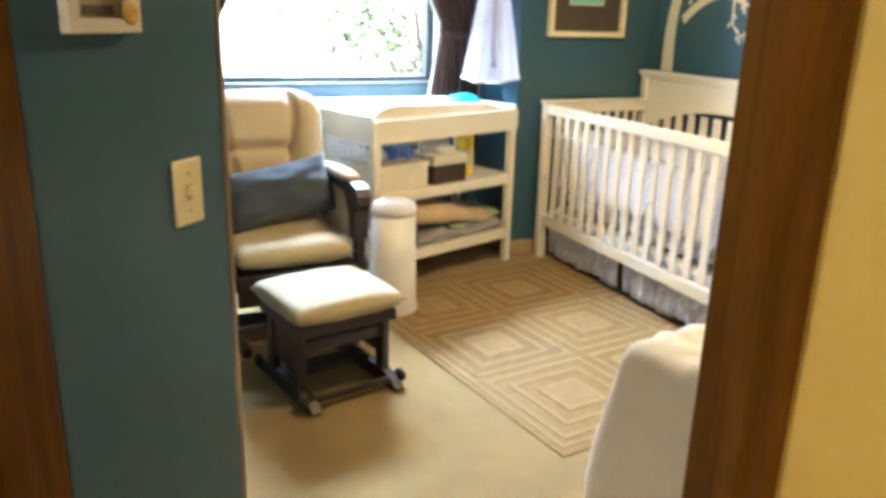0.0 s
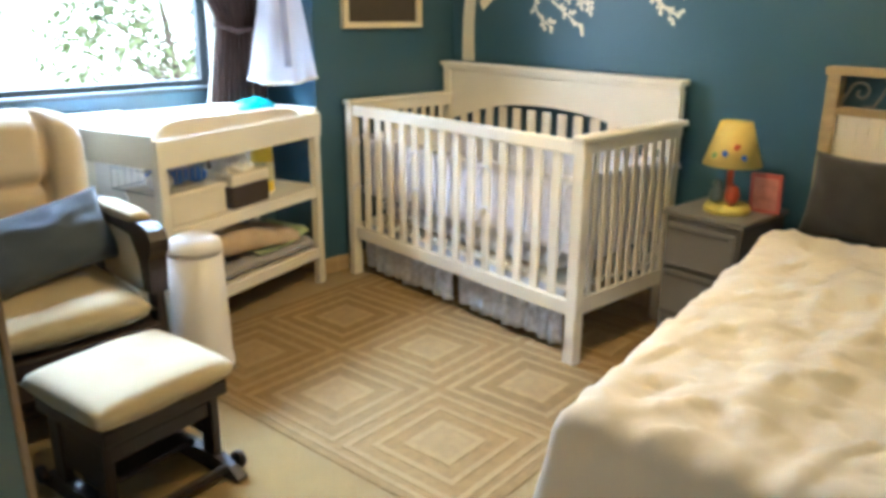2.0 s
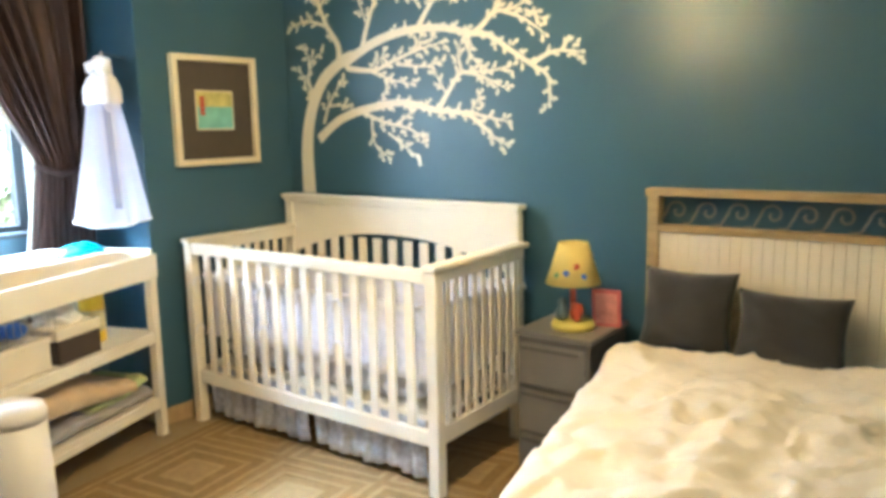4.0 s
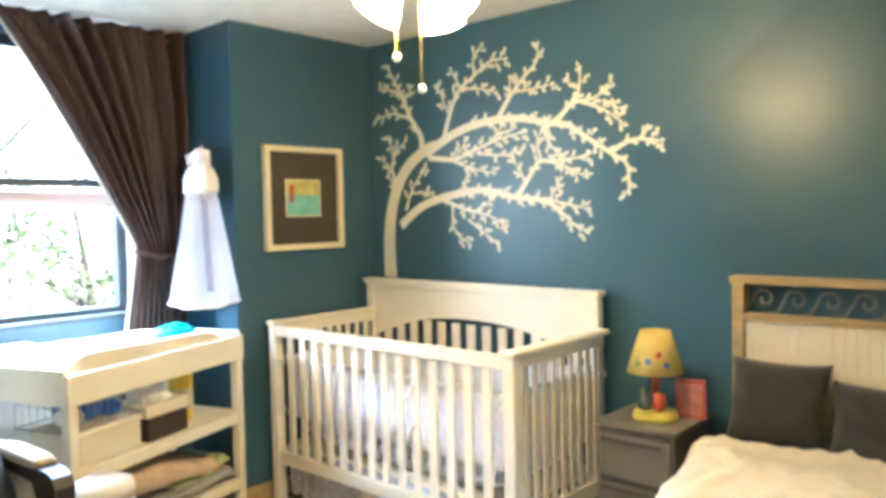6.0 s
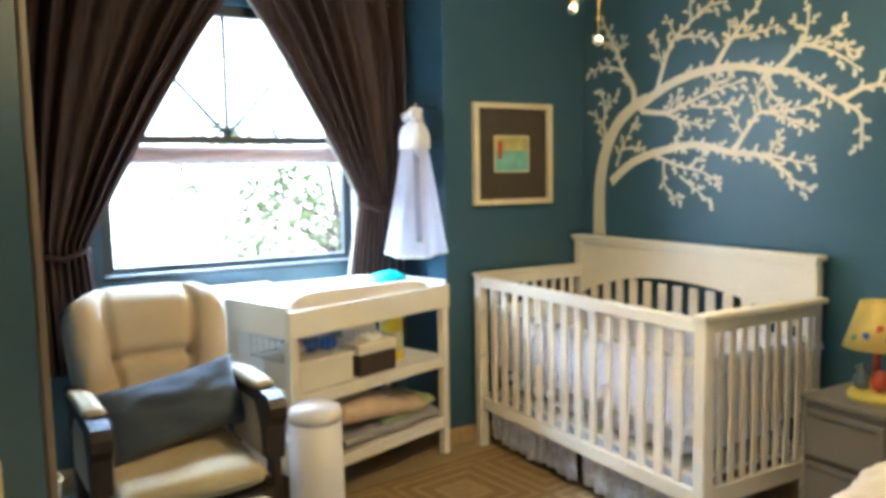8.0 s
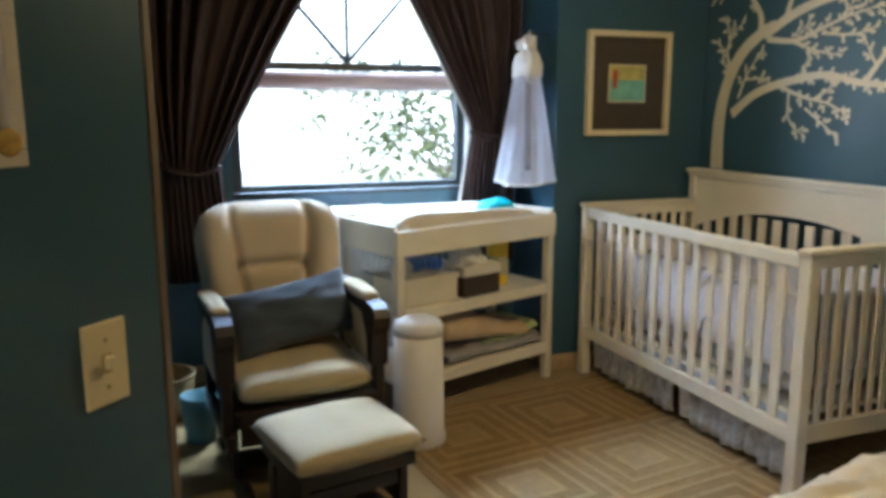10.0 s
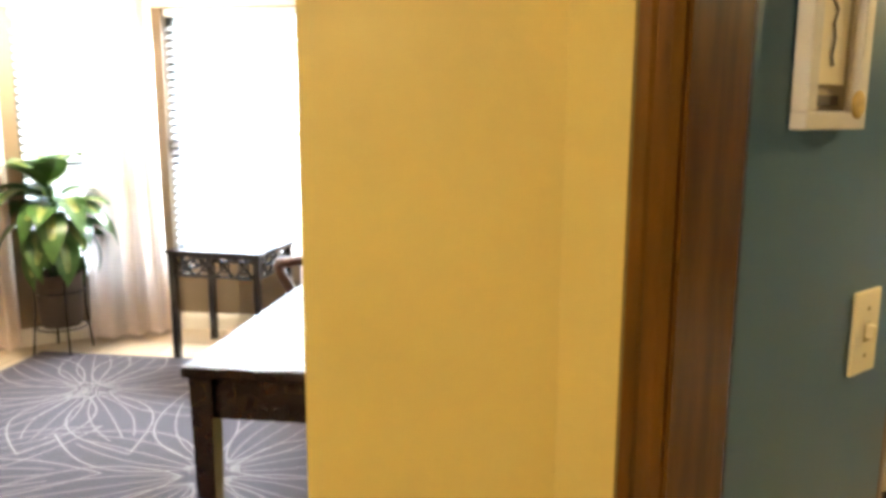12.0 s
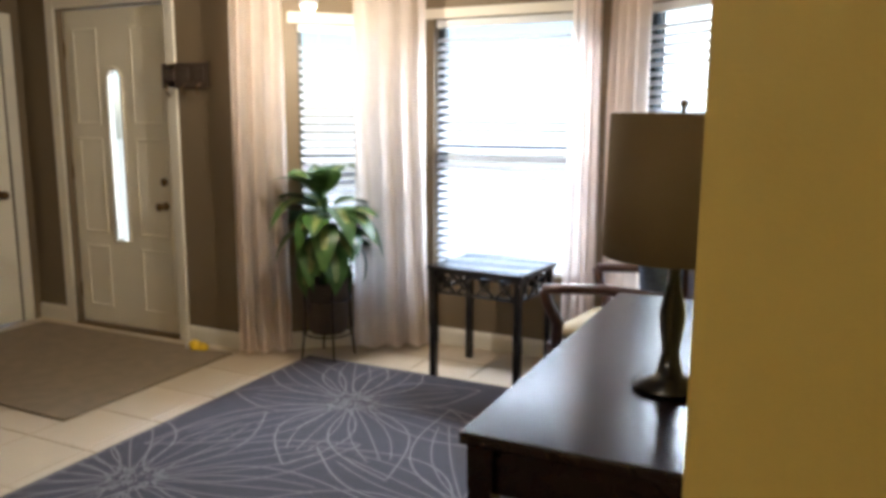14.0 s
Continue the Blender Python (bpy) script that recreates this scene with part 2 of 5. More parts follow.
wall("wall_hall", (-3.47, HC[1]), HC, YELLOW, 0.12, label="yellow painted hall wall")
tagged(part("door_jamb_left", bx(-0.02, 0.0, -0.004, 0.104, 0, 2.05), WOOD_TRIM), "dark stained wooden door jamb", "door frame", kind="structure").matrix_world = Matrix.Translation(JL) @ pose(0, 0, 0, 0, 0, -45)


def casing(name, s0, s1, d, side):
    """A moulded casing board on the hall or room face of the door wall."""
    w = s1 - s0
    prof = [(0, 0), (w, 0), (w, side * 0.012), (w * 0.8, side * 0.02), (w * 0.62, side * 0.014), (w * 0.4, side * 0.02), (w * 0.15, side * 0.016), (0, side * 0.009)]
    if s0 < 0.3:
        prof = [(w - p, q) for p, q in prof]
    ob = part(name, slab(prof, "z", 0, 2.08), WOOD_TRIM)
    ob.matrix_world = Matrix.Translation(JL + DU * s0 + DN * d) @ pose(0, 0, 0, 0, 0, -45)
    return tagged(ob, "dark stained moulded door casing", "door frame", kind="structure")


casing("trim_door_left", -0.060, -0.004, -0.001, -1)
casing("trim_door_right", DOOR_W + 0.004, DOOR_W + 0.062, -0.001, -1)
casing("trim_door_right_room", DOOR_W + 0.004, DOOR_W + 0.075, 0.101, 1)
bm = bx(DOOR_W, DOOR_W + 0.02, -0.004, 0.104, 0, 2.05)
box(bm, DOOR_W - 0.012, DOOR_W + 0.001, 0.03, 0.065, 0, 2.05)
tagged(part("door_jamb_right", bm, WOOD_TRIM), "dark stained wooden door jamb with stop", "door frame", kind="structure").matrix_world = Matrix.Translation(JL) @ pose(0, 0, 0, 0, 0, -45)
bm = bx(0.0, DOOR_W, -0.004, 0.104, 2.03, 2.05)
tagged(part("door_head", bm, WOOD_TRIM), "dark stained wooden door head", "door frame", kind="structure").matrix_world = Matrix.Translation(JL) @ pose(0, 0, 0, 0, 0, -45)
# wooden cap on the end of the switch wall
bm = bx(0.0, 0.013, -0.002, 0.112, 0, 2.28, 0.002)
tagged(part("trim_wall_end", bm, mat("dull_trim_wood", (0.20, 0.145, 0.10), 0.5, 0.2, 9, 0.1, stretch=(5, 5, 0.7))), "pale wooden trim on the wall end", "trim", kind="structure").matrix_world = Matrix.Translation((-2.688, -2.178, 0)) @ pose(0, 0, 0, 0, 0, 45)
strip("baseboard", (-0.82, 0.09), (0.06, 0.09), TRIM_PALE)
strip("baseboard", (0.06, 0.09), (0.06, -3.24), TRIM_PALE)
strip("baseboard", (-3.0, 0.55), (-0.82, 0.55), TRIM_PALE)
strip("baseboard", (-3.0, -2.35), (-3.0, 0.55), TRIM_PALE)
strip("baseboard", (-0.82, 0.55), (-0.82, 0.09), TRIM_PALE)

# ---- structure: hall and living room ----
tagged(part("floor_living", bx(-8.6, -2.0, -5.2, 1.6, -0.13, -0.012), GROUT), "tile bed of the living room floor", "floor", kind="structure")
tagged(part("ceiling_living", bx(-8.6, -2.0, -5.2, 1.6, H, H + 0.1), CEIL), "white textured living room ceiling", "ceiling", kind="structure")
YF = 0.34                              # face of the front wall
wall("wall_living_east", (-3.47, 0.45), (-3.47, HC[1] + 0.122), YELLOW, 0.1, label="yellow painted living room wall")
wall("wall_front", (-8.0, YF), (-6.2, YF), TAUPE, 0.16, holes=[(0.34, 1.24, 0, 1.98)], label="taupe painted front wall with entry door")
wall("wall_entry_west", (-8.0, -5.0), (-8.0, YF), TAUPE, 0.12, holes=[(4.36, 5.20, 0, 1.90)], label="taupe painted entry wall with closet door")
wall("wall_hall_back", (-2.1, -5.0), (-8.0, -5.0), YELLOW, 0.1, label="yellow painted back wall of the hall")
HE = dpt(DOOR_W + 0.42, 0.0)
wall("wall_hall_east", HE, (HE[0], -5.0), YELLOW, 0.1, label="yellow painted hall wall")
BAY = [(-6.20, YF), (-5.50, 0.98), (-4.36, 0.98), (-3.47, 0.36)]
wall("wall_bay_left", BAY[0], BAY[1], TAUPE, 0.14, holes=[(0.28, 0.80, 0.36, 1.84)], label="taupe painted bay wall with window")
wall("wall_bay_middle", BAY[1], BAY[2], TAUPE, 0.14, holes=[(0.12, 1.02, 0.46, 1.88)], label="taupe painted bay wall with window")
wall("wall_bay_right", BAY[2], BAY[3], TAUPE, 0.14, holes=[(0.20, 0.85, 0.46, 1.88)], label="taupe painted bay wall with window")
for a, b in ((BAY[0], BAY[1]), (BAY[1], BAY[2]), (BAY[2], BAY[3]), ((-8.0, YF), (-7.72, YF)), ((-6.70, YF), (-6.20, YF)), ((-8.0, -5.0), (-8.0, -0.70))):
    strip("baseboard", a, b, WHITE_TRIM, 0.10)

# ---- bedroom things ----
CREAM = mat("cream_cushion_fabric", (0.62, 0.50, 0.35), 0.9, 0.10, 6, 0.35, 500, sheen=0.2, dist=0.002)
CREAM_LIGHT = mat("cream_seat_fabric", (0.45, 0.36, 0.21), 0.9, 0.08, 6, 0.35, 500, sheen=0.2, dist=0.002)
ESPRESSO = mat("espresso_wood", (0.022, 0.012, 0.008), 0.45, 0.35, 8, 0.05, 70, coat=0.05, stretch=(3, 3, 0.6))
SLATE = mat("slate_blue_pillow_cloth", (0.052, 0.066, 0.088), 0.9, 0.15, 8, 0.5, 600, sheen=0.3, dist=0.002)
CHARCOAL = mat("charcoal_pillow_cloth", (0.030, 0.028, 0.029), 0.92, 0.15, 8, 0.5, 600, sheen=0.3, dist=0.002)
COMFORTER = mat("cream_comforter_cotton", (0.70, 0.62, 0.50), 0.9, 0.06, 5, 0.3, 350, sheen=0.2, dist=0.002)
BUMPER = mat("quilted_crib_bumper", (0.70, 0.69, 0.76), 0.9, 0.13, 34, 0.4, 120, dist=0.003)
SKIRT = mat("patterned_crib_skirt", (0.50, 0.52, 0.58), 0.9, 0.40, 34, 0.3, 200, dist=0.002)
SHEET = mat("white_crib_sheet", (0.70, 0.70, 0.74), 0.9, 0.06, 6, 0.2, 300, dist=0.002)
CURTAIN = mat("brown_satin_curtain", (0.056, 0.033, 0.029), 0.55, 0.6, 14, 0.3, 240, stretch=(4, 4, 0.15), spec=0.25, trans=0.10, dist=0.002)
CURTAIN_EDGE = mat("curtain_lining", (0.45, 0.42, 0.38), 0.8, 0.1, 8, 0.2)
RUG = mat("sisal_rug", (0.255, 0.160, 0.060), 0.95, 0.25, 30, 0.8, 320, dist=0.004)
RUG_LINE = mat("rug_light_line", (0.335, 0.228, 0.100), 0.95, 0.18, 30, 0.7, 320, dist=0.003)
RUG_MID = mat("rug_pale_middle", (0.30, 0.20, 0.088), 0.95, 0.2, 30, 0.8, 320, dist=0.003)
RUG_DARK = mat("rug_dark_ground", (0.228, 0.143, 0.054), 0.95, 0.25, 30, 0.8, 320, dist=0.003)
PLASTIC = mat("white_plastic", (0.74, 0.70, 0.68), 0.35, 0.03, 5, 0.03)
TURQ = mat("turquoise_plastic", (0.02, 0.42, 0.50), 0.4, 0.06, 8, 0.05)
BLUE = mat("bright_blue_plastic", (0.03, 0.15, 0.62), 0.4, 0.2, 20, 0.1)
YEL = mat("yellow_canister_plastic", (0.75, 0.52, 0.02), 0.35, 0.05, 8, 0.03)
BOX_CREAM = mat("cream_box_fabric", (0.72, 0.65, 0.53), 0.8, 0.06, 8, 0.3)
BOX_DARK = mat("dark_brown_box_fabric", (0.045, 0.028, 0.022), 0.7, 0.2, 12, 0.4)
TISSUE = mat("white_tissue", (0.82, 0.80, 0.78), 0.9, 0.04, 9, 0.2)
BLANKET_TAN = mat("tan_fleece_blanket", (0.58, 0.42, 0.26), 0.95, 0.15, 12, 0.6, 260, sheen=0.3)
BLANKET_GREEN = mat("green_fleece_blanket", (0.42, 0.50, 0.22), 0.95, 0.15, 12, 0.6, 260, sheen=0.3)
BLANKET_GREY = mat("grey_blanket", (0.34, 0.32, 0.32), 0.95, 0.15, 12, 0.6, 260)
GREY_PLASTIC = mat("grey_translucent_drawer_plastic", (0.16, 0.15, 0.14), 0.35, 0.10, 6, 0.04)
GREY_DARK = mat("dark_grey_plastic", (0.09, 0.085, 0.08), 0.4, 0.1, 6, 0.04)
SHADE_Y = mat("yellow_lamp_shade_paper", (0.78, 0.62, 0.19), 0.8, 0.12, 10, 0.2, trans=0.35)
PINK = mat("pink_picture_card", (0.50, 0.11, 0.10), 0.5, 0.25, 18, 0.05)
RED = mat("red_ceramic", (0.45, 0.07, 0.03), 0.35, 0.3, 25, 0.05)
CREAM_WOOD = mat("weathered_headboard_wood", (0.36, 0.26, 0.13), 0.6, 0.3, 10, 0.2, 60, stretch=(1, 1, 4))
BEAD = mat("cream_beadboard_paint", (0.74, 0.67, 0.55), 0.5, 0.06, 6, 0.08)
IRON = mat("grey_wrought_iron", (0.20, 0.20, 0.19), 0.5, 0.2, 20, 0.2, metal=0.6)
FRAME_CREAM = mat("cream_picture_frame", (0.72, 0.62, 0.42), 0.45, 0.08, 10, 0.06)
MAT_BROWN = mat("dark_brown_picture_mat", (0.062, 0.048, 0.034), 0.75, 0.12, 20, 0.2)
ART = mat("teal_painting", (0.20, 0.48, 0.42), 0.5, 0.35, 12, 0.05)
ART_Y = mat("ochre_painting_top", (0.50, 0.45, 0.14), 0.5, 0.35, 20, 0.05)
ART_RED = mat("red_painted_shape", (0.45, 0.07, 0.03), 0.5, 0.2, 20, 0.05)
DECAL = mat("cream_wall_decal_vinyl", (0.72, 0.66, 0.52), 0.55, 0.05, 6, 0.03)
SWITCH = mat("cream_switch_plastic", (0.78, 0.66, 0.40), 0.3, 0.03, 6, 0.02)
SCREW = mat("brass_screw", (0.45, 0.33, 0.12), 0.35, 0.1, 9, 0.05, metal=0.9)
GOWN = sheer("white_netting", (0.80, 0.78, 0.84), 0.10)
GOWN_TOP = mat("white_cotton_bodice", (0.72, 0.68, 0.66), 0.9, 0.08, 18, 0.3)
BULB = mat("frosted_lamp_glass", (0.9, 0.8, 0.6), 0.4, 0.03, 6, 0.02, emit=(1.0, 0.80, 0.45, 4.0))
BRASS = mat("polished_brass", (0.62, 0.45, 0.18), 0.25, 0.1, 9, 0.03, metal=0.9)
SHADE_ROLL = mat("rolled_blind_cloth", (0.52, 0.40, 0.36), 0.85, 0.08, 10, 0.2, trans=0.25)
WICKER = mat("wicker_basket_reed", (0.30, 0.19, 0.07), 0.75, 0.3, 30, 0.6, 90)


# -- crib --
crib = thing("crib", Matrix.Translation((-0.345, -0.703, 0.0)), "cream white wooden baby crib with arched headboard", "crib")
for sy in (-1, 1):
    part("front_post", bx(-0.355, -0.305, sy * 0.705 - 0.025, sy * 0.705 + 0.025, 0, 0.866, 0.005), WHITE_PAINT, crib)
    part("rear_post", bx(0.30, 0.345, sy * 0.69 + 0.008, sy * 0.69 + 0.058, 0, 1.0, 0.005), WHITE_PAINT, crib)
    part("end_top_rail", bx(-0.365, 0.305, sy * 0.705 - 0.03, sy * 0.705 + 0.03, 0.866, 0.888, 0.006), WHITE_PAINT, crib)
    part("end_upper_rail", bx(-0.305, 0.30, sy * 0.70 - 0.012, sy * 0.70 + 0.012, 0.818, 0.865, 0.003), WHITE_PAINT, crib)
    part("end_bottom_rail", bx(-0.305, 0.30, sy * 0.70 - 0.012, sy * 0.70 + 0.012, 0.20, 0.27, 0.003), WHITE_PAINT, crib)
part("front_top_rail", bx(-0.35, -0.315, -0.68, 0.68, 0.815, 0.868, 0.008), WHITE_PAINT, crib)
part("front_bottom_rail", bx(-0.347, -0.318, -0.68, 0.68, 0.20, 0.262, 0.005), WHITE_PAINT, crib)
sl = part("front_slat", bx(-0.007, 0.007, -0.021, 0.021, 0.262, 0.816, 0.003, 1), WHITE_PAINT, crib)
sl.location = (-0.332, -0.68 + 1.36 / 15, 0)
for i in range(2, 15):
    shared("front_slat", sl.data, crib, pose(-0.332, -0.68 + 1.36 * i / 15, 0))
es = part("end_slat", bx(-0.014, 0.014, -0.006, 0.006, 0.27, 0.826, 0.002, 1), WHITE_PAINT, crib)
es.location = (-0.305 + 0.605 / 10, 0.70, 0)
for sy in (-1, 1):
    for i in range(1, 10):
        if sy == 1 and i == 1:
            continue
        shared("end_slat", es.data, crib, pose(-0.305 + 0.605 * i / 10, sy * 0.70, 0))
out = [(-0.67, 1.0), (-0.67, 0.70)]
for i in range(25):
    s = -1 + 2 * i / 24
    out.append((s * 0.64, 0.745 + 0.12 * (1 - abs(s) ** 2.2)))
out += [(0.67, 0.70), (0.67, 1.0)]
part("headboard_panel", slab([(p[0] + 0.033, p[1]) for p in out], "x", 0.312, 0.334), WHITE_PAINT, crib)
part("headboard_cap", bx(0.288, 0.358, -0.690, 0.765, 1.018, 1.042, 0.006), WHITE_PAINT, crib)
part("headboard_moulding", bx(0.298, 0.345, -0.678, 0.752, 1.0, 1.018, 0.004), WHITE_PAINT, crib)
part("headboard_bottom_rail", bx(0.31, 0.335, -0.637, 0.703, 0.20, 0.27, 0.004), WHITE_PAINT, crib)
bs = part("back_slat", bx(-0.006, 0.006, -0.025, 0.025, 0.27, 0.84, 0.002, 1), WHITE_PAINT, crib)
bs.location = (0.323, -0.637 + 1.34 / 14, 0)
for i in range(2, 14):
    shared("back_slat", bs.data, crib, pose(0.323, -0.637 + 1.34 * i / 14, 0))
mt = thing("crib_mattress", Matrix.Translation((-0.347, -0.703, 0.30)), "white sheeted crib mattress on its platform", "mattress")
part("pad", cushion(0.58, 1.28, 0.14, 0.05, 14), SHEET, mt, smooth=True)
part("platform", bx(-0.30, 0.295, -0.66, 0.66, -0.02, 0.0, 0.003), WHITE_PAINT, mt)


def bumper(length, seed):
    def fn(u, v):
        y = (u - 0.5) * length
        bulge = 0.026 * (max(math.sin(math.pi * v), 0) ** 0.5) * (0.7 + 0.3 * abs(math.sin(u * math.pi * 6)))
        return Vector((bulge + 0.004 * noise.noise(Vector((u * 9 + seed, v * 4, 0))), y, 0.30 * v - 0.012 * abs(math.sin(u * math.pi * 6)) * v))
    return sheet(fn, 60, 8, 0.018)


bp = thing("crib_bumper", Matrix.Translation((-0.347, -0.703, 0.43)), "padded white crib bumper with grey pattern tied to slats", "crib bumper")
for k, (m, l) in enumerate(((pose(-0.30, 0, 0), 1.30), (pose(0.285, 0, 0, 0, 0, 180), 1.30), (pose(0, -0.665, 0, 0, 0, 90), 0.56), (pose(0, 0.665, 0, 0, 0, -90), 0.56))):
    part("panel", bumper(l, k), BUMPER, bp, smooth=True).matrix_basis = m
tie = part("tie", tube([(0, 0.03, -0.05), (0, 0.015, -0.01), (0, 0, 0.005), (0, -0.02, 0.01), (0, -0.03, -0.015)], 0.005, 6), SHEET, bp)
tie.location = (-0.335, -0.66, 0.27)
for y, z in ((-0.66, 0.05), (-0.22, 0.27), (-0.22, 0.10), (0.22, 0.27), (0.66, 0.27), (0.66, 0.05), (0.22, 0.10)):
    shared("tie", tie.data, bp, pose(-0.342, y, z, 0, 0, 8))
shared("tie", tie.data, bp, pose(0.29, -0.70, 0.27, 0, 0, 80))


def skirt_panel(length):
    def fn(u, v):
        return Vector((0.010 * math.sin(u * 58) * v + 0.014 * noise.noise(Vector((u * 7, v, 2.0))), (u - 0.5) * length, -0.235 * v + 0.015 * v * noise.noise(Vector((u * 5, 0, 4)))))
    return sheet(fn, 90, 6, 0.002)


cs = thing("crib_skirt", Matrix.Translation((-0.347, -0.703, 0.28)), "white and blue-grey patterned fabric crib skirt", "crib skirt")
part("front_drop", skirt_panel(0.66), SKIRT, cs, smooth=True).location = (-0.300, 0.33, 0)
part("front_drop", skirt_panel(0.60), SKIRT, cs, smooth=True).location = (-0.298, -0.33, 0.0)
part("band", bx(-0.29, 0.28, -0.655, 0.655, -0.004, -0.001), SHEET, cs)

# -- changing table --
ct = thing("changing_table", pose(-1.77, -0.315, 0, 0, 0, 19), "white painted changing table with two open shelves", "changing table")
W, D = 0.955, 0.45
for x in (0.0, W - 0.04):
    for y in (0.0, D - 0.04):
        part("leg", bx(x, x + 0.04, y, y + 0.04, 0, 0.80, 0.004), WHITE_PAINT, ct)
part("front_rail", bx(-0.004, W + 0.004, -0.006, 0.014, 0.735, 0.845, 0.004), WHITE_PAINT, ct)
part("back_rail", bx(-0.004, W + 0.004, D - 0.014, D + 0.006, 0.735, 0.845, 0.004), WHITE_PAINT, ct)
for x in (-0.006, W - 0.014):
    part("side_rail", bx(x, x + 0.02, 0.014, D - 0.014, 0.735, 0.865, 0.004), WHITE_PAINT, ct)
part("tray", bx(0.012, W - 0.012, 0.012, D - 0.012, 0.755, 0.775), WHITE_PAINT, ct)
for z in (0.475, 0.17):
    part("shelf", bx(0.0, W, 0.004, D - 0.004, z, z + 0.02, 0.002), WHITE_PAINT, ct)
    part("shelf_front", bx(0.04, W - 0.04, 0.001, 0.02, z - 0.03, z + 0.001, 0.003), WHITE_PAINT, ct)


def pad_shape(u, v):
    x, y = (u - 0.5) * 0.86, (v - 0.5) * 0.41
    edge = max(0, 1 - abs(2 * u - 1) ** 8) ** 0.5 * max(0, 1 - abs(2 * v - 1) ** 8) ** 0.5
    return Vector((x, y, edge * (0.075 + 0.075 * abs(2 * v - 1) ** 2.2 + 0.035 * (1 - u) ** 2)))


CTM = pose(-1.77, -0.315, 0, 0, 0, 19)
pd = tagged(part("changing_pad", sheet(pad_shape, 30, 16), COMFORTER, smooth=True), "cream contoured changing pad on the table", "changing pad")
pd.matrix_world = CTM @ pose(W / 2 - 0.02, D / 2, 0.776)


def dome(u, v):
    a = 2 * math.pi * u
    r = v
    return Vector((0.13 * r * math.cos(a), 0.09 * r * math.sin(a), 0.055 * math.sqrt(max(0, 1 - r * r)) * (1 + 0.2 * noise.noise(Vector((math.cos(a) * 2, math.sin(a) * 2, r))))))


tagged(part("baby_cushion", sheet(dome, 28, 8), TURQ, smooth=True), "turquoise rounded baby cushion on the changing table", "cushion").matrix_world = CTM @ pose(0.78, 0.24, 0.855, 0, 0, 8)


def wire_tray(w, d, h):
    bm = bmesh.new()
    for z in (0.004, h):
        tube([(0, 0, z), (w, 0, z), (w, d, z), (0, d, z), (0, 0, z)], 0.003, 6, bm)
    n = 12
    for i in range(n + 1):
        tube([(w * i / n, 0, h), (w * i / n, 0, 0.004), (w * i / n, d, 0.004), (w * i / n, d, h)], 0.0016, 5, bm)
    return bm


STEEL = mat("chrome_wire", (0.6, 0.6, 0.62), 0.25, 0.05, 6, 0.02, metal=1.0)
fb = thing("fabric_box", CTM @ pose(0.06, 0.03, 0.495), "cream fabric storage box on the middle shelf", "storage box")
part("body", bx(0, 0.30, 0, 0.24, 0, 0.125, 0.012), BOX_CREAM, fb)
part("rim", bx(-0.003, 0.303, -0.003, 0.243, 0.105, 0.128, 0.004), BOX_CREAM, fb)
wb = thing("wire_basket", CTM @ pose(0.03, 0.05, 0.624), "chrome wire basket with blue baby things", "basket")
part("wire_mesh", wire_tray(0.38, 0.26, 0.09), STEEL, wb)["kind"] = "stuff"
for k, (x, y, s) in enumerate(((0.10, 0.10, 0.045), (0.20, 0.12, 0.05), (0.27, 0.09, 0.04), (0.16, 0.17, 0.045))):
    bm = bmesh.new()
    bmesh.ops.create_icosphere(bm, subdivisions=3, radius=s)
    for v in bm.verts:
        v.co = Vector((v.co.x * 1.25, v.co.y, v.co.z * 0.8)) * (1 + 0.22 * noise.noise(v.co * 26 + Vector((k, 0, 0))))
    tagged(part("baby_toy", bm, BLUE if k in (1, 2, 3) else TISSUE, smooth=True), "bright blue crumpled baby thing in the wire basket" if k else "white crumpled cloth in the wire basket", "toy").matrix_world = CTM @ pose(0.03 + x, 0.05 + y, 0.626 + s * 0.75)
db = thing("storage_box", CTM @ pose(0.395, 0.03, 0.495), "dark brown box with cream top band on the shelf", "storage box")
part("body", bx(0, 0.225, 0, 0.2, 0, 0.095, 0.006), BOX_DARK, db)
part("top_band", bx(-0.003, 0.228, -0.003, 0.203, 0.095, 0.145, 0.008), BOX_CREAM, db, "cream top band")
bm = bmesh.new()
bmesh.ops.create_icosphere(bm, subdivisions=4, radius=0.075)
for v in bm.verts:
    v.co = Vector((v.co.x * 1.2, v.co.y, max(v.co.z, -0.02) * 0.8)) * (1 + 0.35 * noise.noise(v.co * 22))
tagged(part("paper_wipe", bm, TISSUE), "crumpled white wipes on top of the box", "wipes").matrix_world = CTM @ pose(0.50, 0.13, 0.655)
can = thing("wipes_canister", CTM @ pose(0.735, 0.17, 0.495), "yellow plastic wipes canister with paper label", "canister")
part("body", lathe([(0.048, 0), (0.052, 0.004), (0.052, 0.20), (0.047, 0.208)]), YEL, can, smooth=True)
part("lid", lathe([(0.050, 0.208), (0.051, 0.232), (0.046, 0.238)]), YEL, can, smooth=True)
part("paper_label", lathe([(0.0528, 0.05), (0.0528, 0.14)], 24), mat("pale_label_paper", (0.55, 0.50, 0.30), 0.5, 0.4, 40, 0.02), can)


